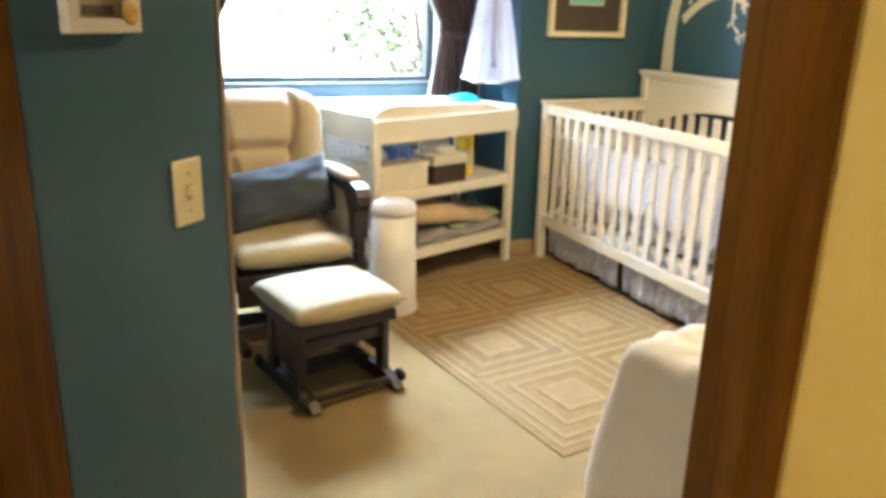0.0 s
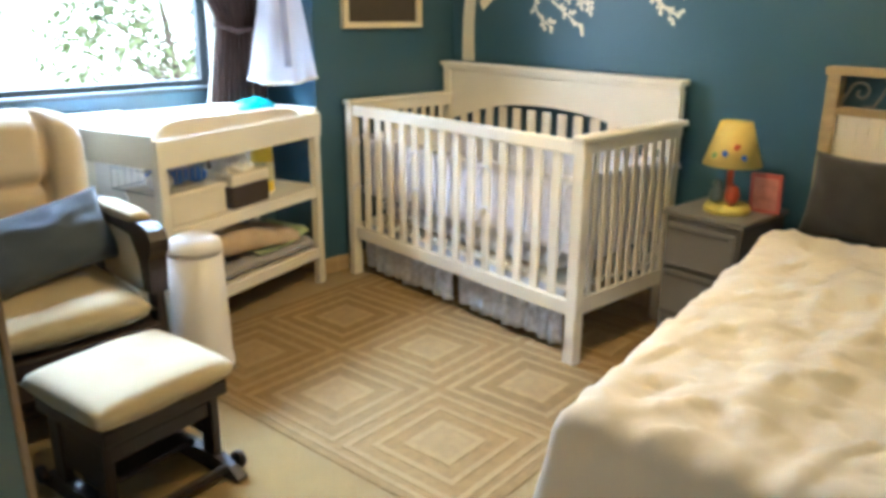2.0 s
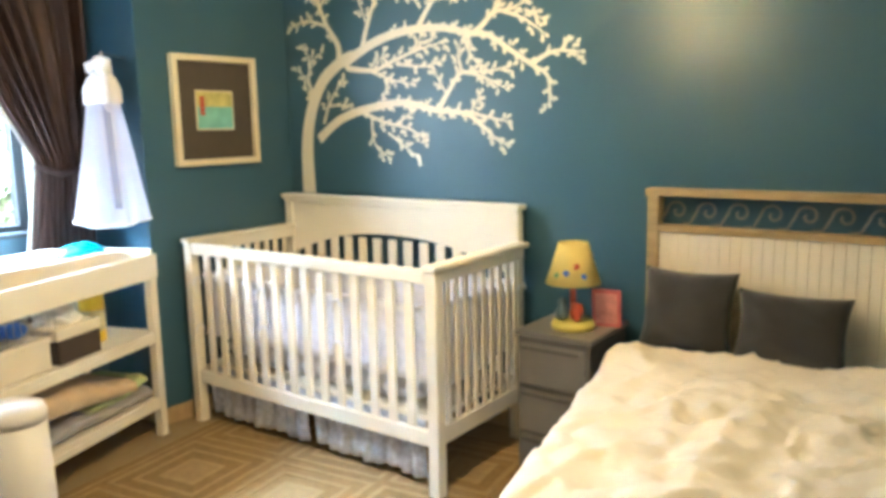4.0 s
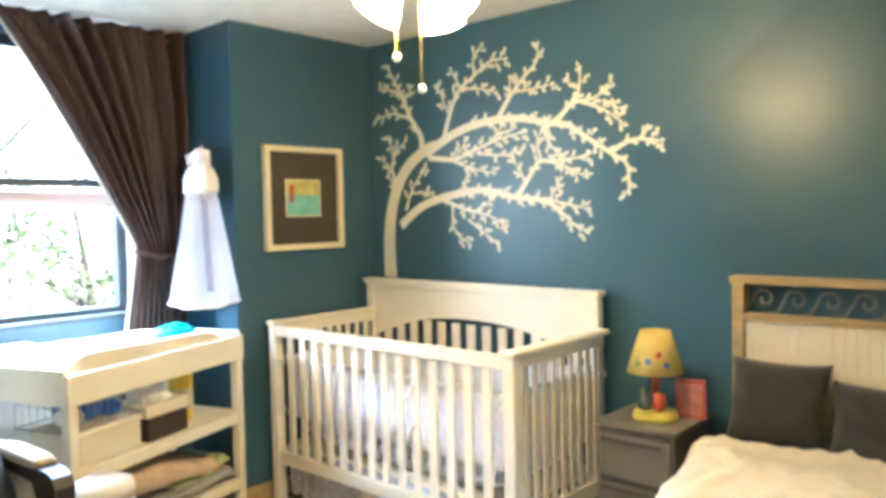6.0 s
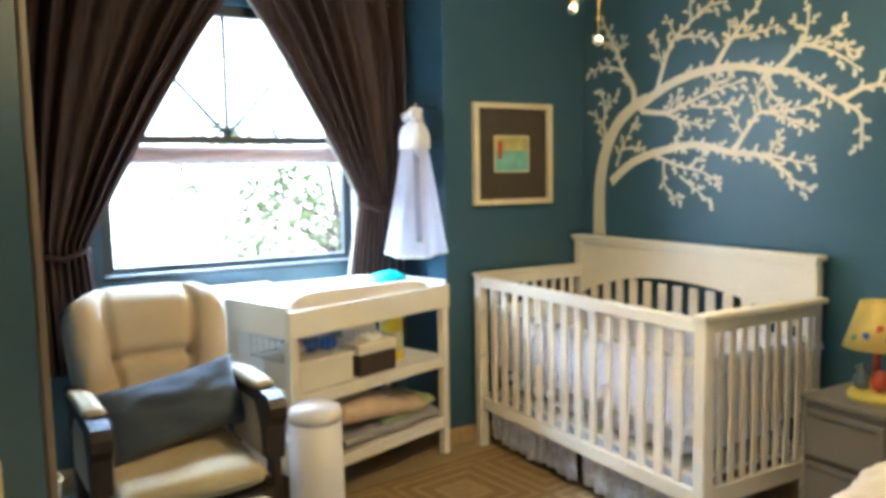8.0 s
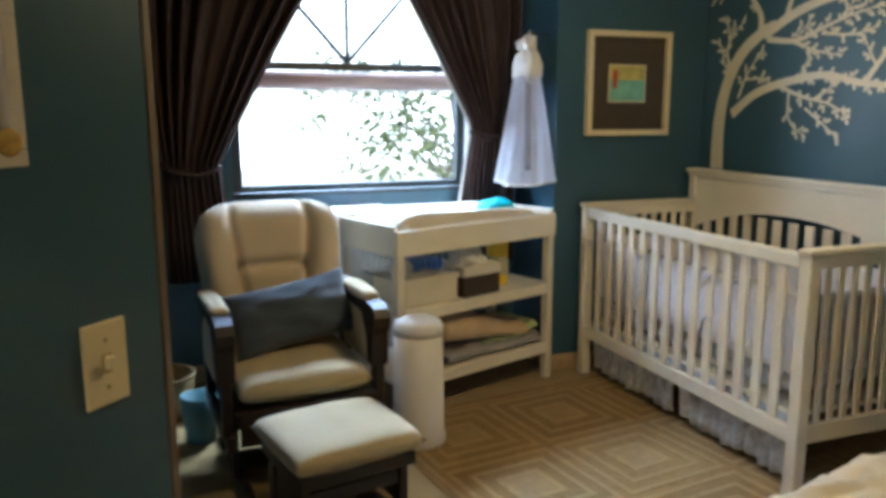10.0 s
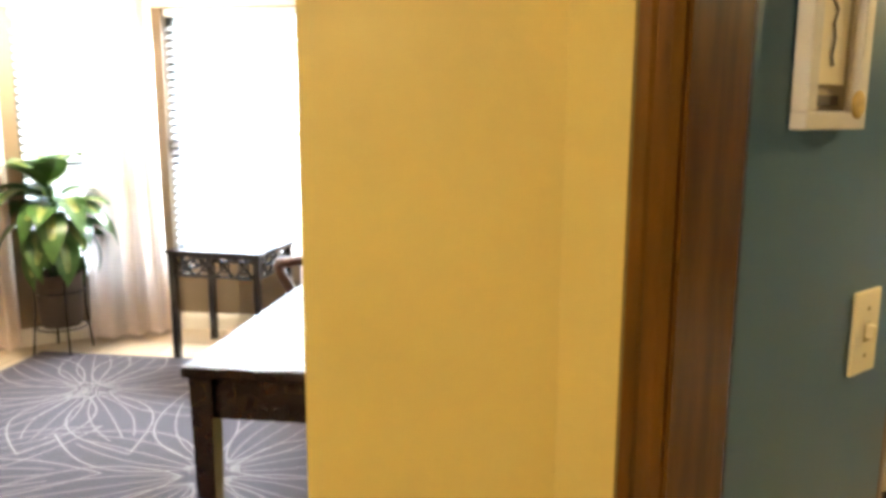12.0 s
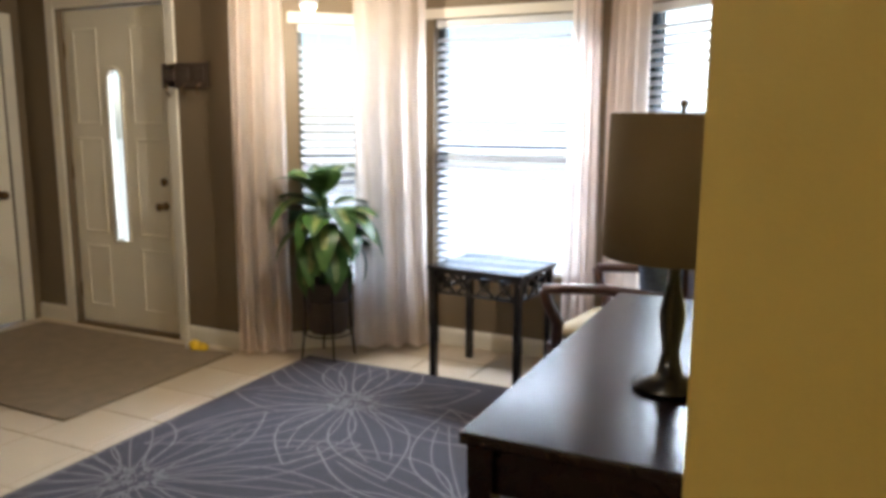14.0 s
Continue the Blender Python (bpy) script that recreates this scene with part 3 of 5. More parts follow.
def fold(w, d, h, k):
    """A folded blanket, a soft roll laid over itself."""
    def fn(u, v):
        a = u * 2 * math.pi
        ex = abs(math.cos(a)) ** 0.55 * (1 if math.cos(a) > 0 else -1)
        ez = abs(math.sin(a)) ** 0.75 * (1 if math.sin(a) > 0 else -1)
        x = (v - 0.5) * w
        hump = h * (0.65 + 0.45 * noise.noise(Vector((v * 2.2 + k, 0.5, 0)))) + 0.02 * math.sin(v * 3 + k)
        return Vector((x, ex * d / 2 * (1 + 0.06 * noise.noise(Vector((v * 5, a, k)))), hump * (0.5 + 0.5 * ez) + 0.012 * noise.noise(Vector((v * 8, a * 2, k))) * (ez > 0)))
    bm = sheet(fn, 40, 40)
    bmesh.ops.holes_fill(bm, edges=[e for e in bm.edges if e.is_boundary])
    return bm


for k, (w, d, h, x, z, m, lab) in enumerate(((0.60, 0.34, 0.07, 0.60, 0.19, BLANKET_GREY, "folded grey blanket on the bottom shelf"), (0.36, 0.30, 0.05, 0.72, 0.245, BLANKET_GREEN, "folded pale green blanket in the pile"), (0.56, 0.33, 0.12, 0.54, 0.262, BLANKET_TAN, "rumpled tan fleece blanket on the pile"))):
    b = tagged(part("blanket", fold(w, d, h, k * 3.1), m, smooth=True), lab, "blanket", "blankets on the bottom shelf")
    b.matrix_world = CTM @ pose(x, D / 2 - 0.03, z, 0, (0, -4, 7)[k], 2 * k)

# invented white cabinet; its pale colour stands in for window glare here
cb = thing("low_cabinet", pose(-1.95, 0.235, 0), "guessed white cabinet standing in for window glare beside the changing table", "cabinet")
part("body", bx(0.0, 0.34, 0.016, 0.28, 0.03, 0.84, 0.004), PLASTIC, cb)
part("top", bx(-0.008, 0.348, 0.004, 0.284, 0.84, 0.862, 0.004), PLASTIC, cb)
part("plinth", bx(0.012, 0.328, 0.03, 0.27, 0.0, 0.03), PLASTIC, cb)
for z0, z1 in ((0.05, 0.43), (0.445, 0.825)):
    dr = part("drawer", bx(0.012, 0.328, 0.0, 0.016, z0, z1, 0.004), PLASTIC, cb)
    part("pull", bx(0.12, 0.22, -0.012, 0.0, z1 - 0.05, z1 - 0.036, 0.003), PLASTIC, dr)

# -- glider and ottoman --
GM = pose(-2.25, -0.49, 0, 0, 0, 4)
gl = thing("glider_chair", GM, "espresso wooden glider armchair with cream cushions", "armchair")
part("seat_cushion", cushion(0.51, 0.52, 0.115, 0.2, 16, 0.008), CREAM_LIGHT, gl, smooth=True).matrix_basis = pose(0, -0.02, 0.335, 3, 0, 0)


def backrest(u, v):
    """Wing-sided back, front face, buttoned into a middle panel and two wings."""
    x = (u - 0.5) * 2
    w = 0.285 - 0.05 * (1 - v) ** 2 - 0.03 * max(0, v - 0.8) ** 2 * 25
    wing = max(0, abs(x) - 0.48) / 0.52
    depth = 0.10 * (1 - abs(2 * v - 1) ** 6) * (1 - abs(x) ** 8)
    seam = 0.045 * math.exp(-((abs(x) - 0.5 + 0.06 * math.cos(v * 3)) / 0.05) ** 2) + 0.04 * math.exp(-((v - 0.52) / 0.035) ** 2) * (abs(x) < 0.52)
    top = 0.0 if abs(x) < 0.45 else -0.05 * ((abs(x) - 0.45) / 0.55) ** 2
    return Vector((x * w, -(depth - seam + 0.085 * wing), 0.56 * v + top * v))


bm = sheet(backrest, 44, 40)
geo = bmesh.ops.duplicate(bm, geom=list(bm.verts) + list(bm.edges) + list(bm.faces))
for v in geo["geom"]:
    if isinstance(v, bmesh.types.BMVert):
        v.co.y = 0.04 - 0.3 * v.co.y * 0.2
bmesh.ops.bridge_loops(bm, edges=[e for e in bm.edges if e.is_boundary])
part("back_cushion", bm, CREAM, gl, smooth=True).matrix_basis = pose(0, 0.26, 0.43, -13, 0, 0)
for s in (-1, 1):
    armp = [(-0.235, 0.42), (-0.24, 0.50), (-0.245, 0.54), (-0.268, 0.57), (-0.272, 0.605), (-0.255, 0.635), (-0.22, 0.648), (0.10, 0.655), (0.24, 0.66), (0.24, 0.62), (-0.12, 0.60), (-0.17, 0.52), (-0.18, 0.42)]
    part("arm", slab(armp, "x", s * 0.275 - 0.03, s * 0.275 + 0.03), ESPRESSO, gl)
    part("arm_pad", cushion(0.08, 0.36, 0.04, 0.2, 8), CREAM_LIGHT, gl, smooth=True).matrix_basis = pose(s * 0.275, 0.0, 0.638)
    part("arm_post", bx(s * 0.275 - 0.018, s * 0.275 + 0.018, -0.235, -0.18, 0.22, 0.58, 0.006), ESPRESSO, gl)
    part("arm_post", bx(s * 0.275 - 0.018, s * 0.275 + 0.018, 0.17, 0.235, 0.22, 0.63, 0.006), ESPRESSO, gl)
    part("side_rail", bx(s * 0.275 - 0.015, s * 0.275 + 0.015, -0.30, 0.25, 0.20, 0.26, 0.006), ESPRESSO, gl)
    part("base_runner", bx(s * 0.225 - 0.02, s * 0.225 + 0.02, -0.30, 0.32, 0.0, 0.05, 0.012), ESPRESSO, gl)
    part("glide_arm", bx(s * 0.245 - 0.012, s * 0.245 + 0.012, -0.17, -0.12, 0.045, 0.24, 0.005), ESPRESSO, gl)
    part("glide_arm", bx(s * 0.245 - 0.012, s * 0.245 + 0.012, 0.10, 0.15, 0.045, 0.24, 0.005), ESPRESSO, gl)
    part("side_cushion", cushion(0.24, 0.40, 0.06, 0.2, 8), CREAM, gl, smooth=True).matrix_basis = pose(s * 0.245, -0.01, 0.50, 0, s * 88, 0)
part("seat_frame", bx(-0.258, 0.258, -0.25, 0.25, 0.26, 0.325, 0.008), ESPRESSO, gl)
part("front_apron", bx(-0.24, 0.24, -0.262, -0.244, 0.20, 0.325, 0.005), ESPRESSO, gl)
part("rear_stretcher", bx(-0.24, 0.24, 0.20, 0.235, 0.10, 0.20, 0.006), ESPRESSO, gl)
part("base_cross", bx(-0.25, 0.25, -0.05, 0.03, 0.03, 0.065, 0.008), ESPRESSO, gl)
part("back_frame", bx(-0.26, 0.26, 0.0, 0.03, 0.0, 0.5, 0.008), ESPRESSO, gl).matrix_basis = pose(0, 0.315, 0.40, -13, 0, 0)
tagged(part("lumbar_pillow", cushion(0.50, 0.26, 0.16, 0.1, 20, 0.03, 2.0, soft=True), SLATE, smooth=True), "slate blue lumbar pillow on the glider", "pillow").matrix_world = GM @ pose(0.02, 0.05, 0.43, 62, 0, 0) @ pose(0, 0.125, 0.0, 0, 0, 9)

OM = pose(-2.205, -1.075, 0, 0, 0, 12)
ot = thing("ottoman", OM, "espresso gliding ottoman with cream cushion", "ottoman")
part("cushion", cushion(0.45, 0.42, 0.085, 0.06, 18, 0.005), CREAM_LIGHT, ot, smooth=True).location = (0, 0, 0.30)
part("frame", bx(-0.19, 0.19, -0.17, 0.17, 0.26, 0.305, 0.006), ESPRESSO, ot)
for s in (-1, 1):
    part("runner", slab([(-0.23, 0.0), (-0.24, 0.02), (-0.20, 0.045), (-0.13, 0.06), (0.13, 0.06), (0.20, 0.045), (0.24, 0.02), (0.23, 0.0)], "x", s * 0.165 - 0.018, s * 0.165 + 0.018), ESPRESSO, ot)
    for y in (-0.11, 0.11):
        part("leg", bx(s * 0.165 - 0.014, s * 0.165 + 0.014, y - 0.028, y + 0.028, 0.055, 0.27, 0.006), ESPRESSO, ot)
for s in (-1, 1):
    part("side_panel", bx(s * 0.165 - 0.007, s * 0.165 + 0.007, -0.083, 0.083, 0.11, 0.262, 0.003), ESPRESSO, ot)
    for y in (-0.19, 0.19):
        part("roller_knob", lathe([(0.0, 0.0), (0.024, 0.0), (0.027, 0.008), (0.024, 0.02), (0.0, 0.024)], 16), ESPRESSO, ot, smooth=True).matrix_basis = pose(s * 0.183, y, 0.05, 0, s * 90, 0)
part("glide_bar", bx(-0.15, 0.15, -0.13, -0.10, 0.19, 0.235, 0.004), ESPRESSO, ot)
part("glide_bar", bx(-0.15, 0.15, 0.10, 0.13, 0.19, 0.235, 0.004), ESPRESSO, ot)
part("stretcher", bx(-0.15, 0.15, -0.045, 0.045, 0.065, 0.085, 0.004), ESPRESSO, ot)
part("stretcher", bx(-0.15, 0.15, -0.20, -0.18, 0.03, 0.055, 0.004), ESPRESSO, ot)

pail = thing("diaper_pail", pose(-1.742, -0.50, 0), "tall white plastic diaper pail with domed lid", "diaper pail")
part("body", lathe([(0.104, 0), (0.11, 0.006), (0.112, 0.03), (0.105, 0.06), (0.098, 0.46)], 36), PLASTIC, pail, smooth=True)
part("lid", lathe([(0.099, 0.462), (0.1, 0.49), (0.092, 0.512), (0.06, 0.53), (0.02, 0.537), (0.0, 0.538)], 36), PLASTIC, pail, smooth=True)

# -- rug --
rg = thing("area_rug", pose(-0.993, -0.945, 0, 0, 0, 8), "tan woven rug with concentric square pattern", "rug")
part("field", bx(-0.80, 0.80, -0.81, 0.81, 0.0, 0.010, 0.003), RUG, rg)


def square_ring(a, w, z0, z1):
    bm = bmesh.new()
    loops = []
    for r, z in ((a, z0), (a, z1), (a - w, z1), (a - w, z0)):
        loops.append([bm.verts.new((sx * r, sy * r, z)) for sx, sy in ((-1, -1), (1, -1), (1, 1), (-1, 1))])
    for k in range(4):
        p, q = loops[k], loops[(k + 1) % 4]
        for i in range(4):
            bm.faces.new((p[i], p[(i + 1) % 4], q[(i + 1) % 4], q[i]))
    return bm


rings = [part("square_line", square_ring(a, w, 0.009, 0.0122), RUG_LINE, rg) for a, w in ((0.232, 0.022), (0.166, 0.022), (0.095, 0.024))]
ground = part("square_ground", bx(-0.208, 0.208, -0.208, 0.208, 0.009, 0.0112), RUG_DARK, rg)
pale = part("square_middle", bx(-0.072, 0.072, -0.072, 0.072, 0.009, 0.0117), RUG_MID, rg)
for i in range(3):
    for j in range(3):
        m = pose(-0.50 + 0.50 * i, -0.50 + 0.50 * j, 0)
        if i == j == 0:
            for piece in rings + [pale]:
                piece.matrix_basis = m
        else:
            for r in rings:
                shared("square_line", r.data, rg, m)
            shared("square_middle", pale.data, rg, m)
        if (i + j) % 2:
            if (i, j) == (0, 1):
                ground.matrix_basis = m
            else:
                shared("square_ground", ground.data, rg, m)
part("border_line", square_ring(0.772, 0.016, 0.009, 0.0120), RUG_LINE, rg)

# -- bed --
BM_ = pose(0.0, -2.345, 0, 0, 0, 12)
bed = thing("bed", BM_, "single bed with base and mattress against the headboard", "bed")
part("mattress", bx(-1.65, -0.17, -0.42, 0.42, 0.28, 0.50, 0.05, 4), SHEET, bed, smooth=True)
part("box_base", bx(-1.65, -0.17, -0.41, 0.41, 0.05, 0.28, 0.02), SHEET, bed)
for x in (-1.59, -0.22):
    for y in (-0.38, 0.38):
        part("leg", lathe([(0.025, 0), (0.025, 0.05)], 12), ESPRESSO, bed).location = (x, y, 0)


def drape(a, half, r):
    """Arc length to (offset, drop) over a rounded edge."""
    s, q = (1 if a > 0 else -1), abs(a)
    if q < half - r:
        return a, 0.0
    q -= half - r
    if q < r * math.pi / 2:
        return s * (half - r + r * math.sin(q / r)), r * (1 - math.cos(q / r))
    return s * (half + 0.03 * (q - r * 1.57)), r + (q - r * math.pi / 2)


def comforter(u, v):
    ax = (v - 0.5) * 1.66
    al = u * 1.99
    y, d1 = drape(ax, 0.475, 0.06)
    x, d2 = drape(max(al - 1.0, -0.5) if al > 1.0 else 0.0, 0.525, 0.05)
    x += 0.16 * max(0.0, d2 - 0.05)
    x = -(al if al <= 1.0 else 1.0 + x)
    wr = 0.022 * noise.noise(Vector((x * 2.6, y * 2.9, 0))) + 0.012 * noise.noise(Vector((x * 6.5, y * 5.5, 3))) - 0.012 * abs(noise.noise(Vector((x * 7, y * 11, 2)))) + 0.004 * noise.noise(Vector((x * 30, y * 26, 8))) + 0.03 * max(0, 0.25 - abs(noise.noise(Vector((x * 3.3 + 4, y * 4.1, 9))))) + 0.010 * noise.noise(Vector((x * 15, y * 13, 5))) + 0.035 * max(0, noise.noise(Vector((x * 2 + y * 5, y * 2 - x, 7))))
    wr += 0.075 * max(0, 0.15 - abs(noise.noise(Vector((x * 7 + 3 + y * 3, y * 6.5, 1.4))))) + 0.05 * max(0, 0.12 - abs(noise.noise(Vector((x * 13, y * 12 - x * 5, 6.1)))))
    drop = (d1 ** 2 + d2 ** 2) ** 0.5 if d1 and d2 else d1 + d2
    fl = 0.045 * math.sin(al * 11 + 2 * math.sin(ax * 3)) * min(d1, 0.3) + 0.045 * math.sin(ax * 12) * min(d2, 0.3)
    z = 0.565 + wr - drop * 0.98
    if z < 0.03:
        z = 0.03 + 0.01 * abs(wr)
    return Vector((x - 0.19 - (0.3 * fl if d2 else 0), y + (1 if ax > 0 else -1) * fl * 1.4, z))


cf = tagged(part("comforter", sheet(comforter, 170, 130, -0.012), COMFORTER, smooth=True), "rumpled cream comforter spread over the bed", "comforter")
cf.matrix_world = BM_
for name, edge in (("foot_hem", [comforter(1.0, i / 60) for i in range(61)]), ("side_hem", [comforter(i / 60, 0.0) for i in range(61)]), ("side_hem", [comforter(i / 60, 1.0) for i in range(61)])):
    part(name, tube(edge, 0.009, 6), COMFORTER, cf, smooth=True)
hbM = pose(0.0, -2.49, 0)
hb = thing("headboard", hbM, "wooden framed headboard with cream beadboard and iron scrolls", "headboard")
for s in (-1, 1):
    part("post", bx(-0.02, 0.04, s * 0.53 - 0.022, s * 0.53 + 0.022, 0, 1.10, 0.004), CREAM_WOOD, hb)
part("top_rail", bx(-0.025, 0.045, -0.56, 0.56, 1.10, 1.128, 0.004), CREAM_WOOD, hb)
part("middle_rail", bx(-0.018, 0.038, -0.508, 0.508, 0.965, 0.99, 0.003), CREAM_WOOD, hb)
part("bottom_rail", bx(-0.018, 0.038, -0.508, 0.508, 0.40, 0.44, 0.003), CREAM_WOOD, hb)
pb = part("bead_board", bx(-0.004, 0.018, -0.0185, 0.0185, 0.44, 0.965, 0.003, 1), BEAD, hb)
pb.location = (0, -0.508 + 0.0188, 0)
for i in range(1, 27):
    shared("bead_board", pb.data, hb, pose(0, -0.508 + 0.0188 + i * 0.0376, 0))


def scroll():
    pts = []
    for i in range(30):
        a = i / 29 * 2.2 * math.pi
        r = 0.040 * (1 - i / 36)
        pts.append((0.01, r * math.cos(a), 1.045 + r * math.sin(a)))
    bm = tube(pts, 0.005, 6)
    tube([(0.01, 0.04, 1.045), (0.01, 0.065, 1.0), (0.01, 0.10, 0.995)], 0.005, 6, bm)
    return bm


sc = part("iron_scroll", scroll(), IRON, hb)
sc.location = (0, -0.46, 0)
for i in range(1, 9):
    shared("iron_scroll", sc.data, hb, pose(0, -0.46 + i * 0.113, 0))
for (y, z, w, h, tilt, lab) in ((-2.135, 0.54, 0.34, 0.31, -14, "charcoal square pillow leaning on the headboard"), (-2.485, 0.54, 0.365, 0.26, -18, "charcoal oblong pillow leaning on the headboard")):
    p = tagged(part("pillow", cushion(w, h, 0.17, 0.1, 20, 0.02, y, soft=True), CHARCOAL, smooth=True), lab, "pillow", "pillows on the bed")
    p.matrix_world = pose(-0.14, y, z, 0, 0, -90) @ pose(0, 0, 0, 90 + tilt, 0, 0) @ pose(0, h / 2, -0.07)

# -- nightstand --
nsM = pose(-0.19, -1.715, 0)
ns = thing("nightstand", nsM, "grey plastic three-drawer unit beside the bed", "drawer unit")
part("frame", bx(-0.17, 0.17, -0.15, 0.15, 0.0, 0.58, 0.012), GREY_DARK, ns)
part("top", bx(-0.18, 0.175, -0.16, 0.16, 0.58, 0.602, 0.008), GREY_PLASTIC, ns)
for i in range(3):
    dr = part("drawer", bx(-0.186, -0.168, -0.138, 0.138, 0.03 + i * 0.182, 0.195 + i * 0.182, 0.008), GREY_PLASTIC, ns)
    part("drawer_lip", bx(-0.197, -0.185, -0.12, 0.12, 0.172 + i * 0.182, 0.186 + i * 0.182, 0.004), GREY_DARK, dr)
lp = thing("table_lamp", pose(-0.22, -1.73, 0.602), "small table lamp with yellow printed shade and toy base", "table lamp")
part("base", lathe([(0.082, 0), (0.085, 0.01), (0.078, 0.028), (0.03, 0.035), (0.0, 0.036)], 28), mat("yellow_glazed_base", (0.62, 0.52, 0.10), 0.35, 0.15, 12, 0.05), lp, smooth=True)
part("stem", lathe([(0.012, 0.03), (0.012, 0.20)], 12), RED, lp)
part("bear_figure", lathe([(0.0, 0.03), (0.024, 0.04), (0.026, 0.07), (0.014, 0.085), (0.02, 0.105), (0.0, 0.125)], 16, cx=-0.03, cy=0.03), mat("blue_green_figure", (0.08, 0.12, 0.14), 0.4, 0.4, 40, 0.05), lp, smooth=True)
part("ball_figure", lathe([(0.0, 0.03), (0.022, 0.045), (0.028, 0.07), (0.02, 0.1), (0.0, 0.11)], 16, cx=-0.03, cy=-0.03), RED, lp, smooth=True)
part("shade", lathe([(0.104, 0.175), (0.056, 0.33), (0.053, 0.33), (0.101, 0.176), (0.104, 0.175)], 32), SHADE_Y, lp, smooth=True)
for k, (a, z, c) in enumerate(((190, 0.225, BLUE), (215, 0.25, RED), (165, 0.215, mat("green_print", (0.20, 0.35, 0.12), 0.7, 0.2, 20, 0)), (232, 0.215, BLUE))):
    r = 0.104 - (z - 0.175) * 0.3097 + 0.0006
    bm = bmesh.new()
    bmesh.ops.create_circle(bm, cap_ends=True, segments=9, radius=0.012)
    for v in bm.verts:
        v.co *= 1 + 0.4 * noise.noise(v.co * 160 + Vector((k, 0, 0)))
    part("print", bm, c, lp).matrix_basis = pose(r * math.cos(radians(a)), r * math.sin(radians(a)), z, 0, 0, a) @ pose(0, 0, 0, 0, 72.5, 0)
pf = thing("picture_card", pose(-0.14, -1.835, 0.602, 0, -8, 12), "small pink framed card standing by the lamp", "picture frame")
part("frame", bx(-0.006, 0.006, -0.055, 0.055, 0.0, 0.15, 0.002), PINK, pf)
part("card", bx(-0.008, -0.006, -0.042, 0.042, 0.014, 0.136), mat("rose_card", (0.55, 0.22, 0.18), 0.6, 0.4, 25, 0), pf)

ol = thing("wall_outlet", pose(0.06, -1.50, 0.39), "cream wall outlet with a plug and cord", "outlet")
part("plate", bx(-0.006, -0.0005, -0.035, 0.035, 0.0, 0.114, 0.003), SWITCH, ol)
part("plug", bx(-0.035, -0.006, -0.016, 0.016, 0.02, 0.05, 0.004), SWITCH, ol)
part("cord", tube([(-0.03, 0, 0.03), (-0.045, -0.02, -0.05), (-0.03, -0.05, -0.2), (-0.03, -0.07, -0.375)], 0.0035, 6), SWITCH, ol, smooth=True)

# -- wall decal tree --
DX = 0.0585
limbs = (
    (0.098, 0.05, (-0.04, 1.04), (-0.04, 1.28), (-0.08, 1.46), (-0.17, 1.61), (-0.3, 1.7), (-0.39, 1.73)),
    (0.042, 0.01, (-0.29, 1.69), (-0.29, 1.78), (-0.22, 1.88), (-0.17, 1.98), (-0.11, 2.08), (-0.05, 2.17)),
    (0.02, 0.006, (-0.22, 1.88), (-0.08, 1.92), (0.04, 1.9)),
    (0.014, 0.006, (-0.16, 1.96), (-0.23, 2.04)),
    (0.014, 0.006, (-0.14, 2.03), (-0.0, 2.06)),
    (0.026, 0.007, (-0.1, 1.55), (-0.07, 1.63), (-0.09, 1.71), (-0.04, 1.79)),
    (0.012, 0.006, (-0.09, 1.71), (-0.17, 1.76)),
    (0.012, 0.006, (-0.07, 1.63), (0.01, 1.68)),
    (0.014, 0.006, (-0.1, 1.49), (-0.05, 1.59)),
    (0.02, 0.006, (-0.17, 1.4), (-0.22, 1.51), (-0.31, 1.61)),
    (0.012, 0.006, (-0.22, 1.49), (-0.36, 1.49)),
)
crown_boughs = (
    (0.05, 0.012, (-0.32, 1.69), (-0.5, 1.77), (-0.66, 1.81), (-0.81, 1.82), (-0.95, 1.81), (-1.07, 1.78), (-1.18, 1.76), (-1.29, 1.69), (-1.4, 1.62), (-1.47, 1.57), (-1.48, 1.46)),
    (0.03, 0.007, (-0.45, 1.76), (-0.49, 1.87), (-0.55, 1.98), (-0.66, 2.05), (-0.75, 2.1), (-0.84, 2.1)),
    (0.014, 0.006, (-0.66, 2.05), (-0.65, 2.13), (-0.7, 2.18)),
    (0.016, 0.006, (-0.57, 1.99), (-0.68, 1.98), (-0.78, 1.95)),
    (0.013, 0.006, (-0.48, 1.88), (-0.42, 2.02)),
    (0.013, 0.006, (-0.57, 1.99), (-0.51, 2.09)),
    (0.03, 0.007, (-0.8, 1.83), (-0.86, 1.91), (-0.95, 2.0), (-1.02, 2.06), (-1.03, 2.13)),
    (0.016, 0.006, (-0.88, 1.94), (-0.99, 1.94), (-1.1, 1.95)),
    (0.012, 0.006, (-0.87, 1.92), (-0.87, 2.0)),
)
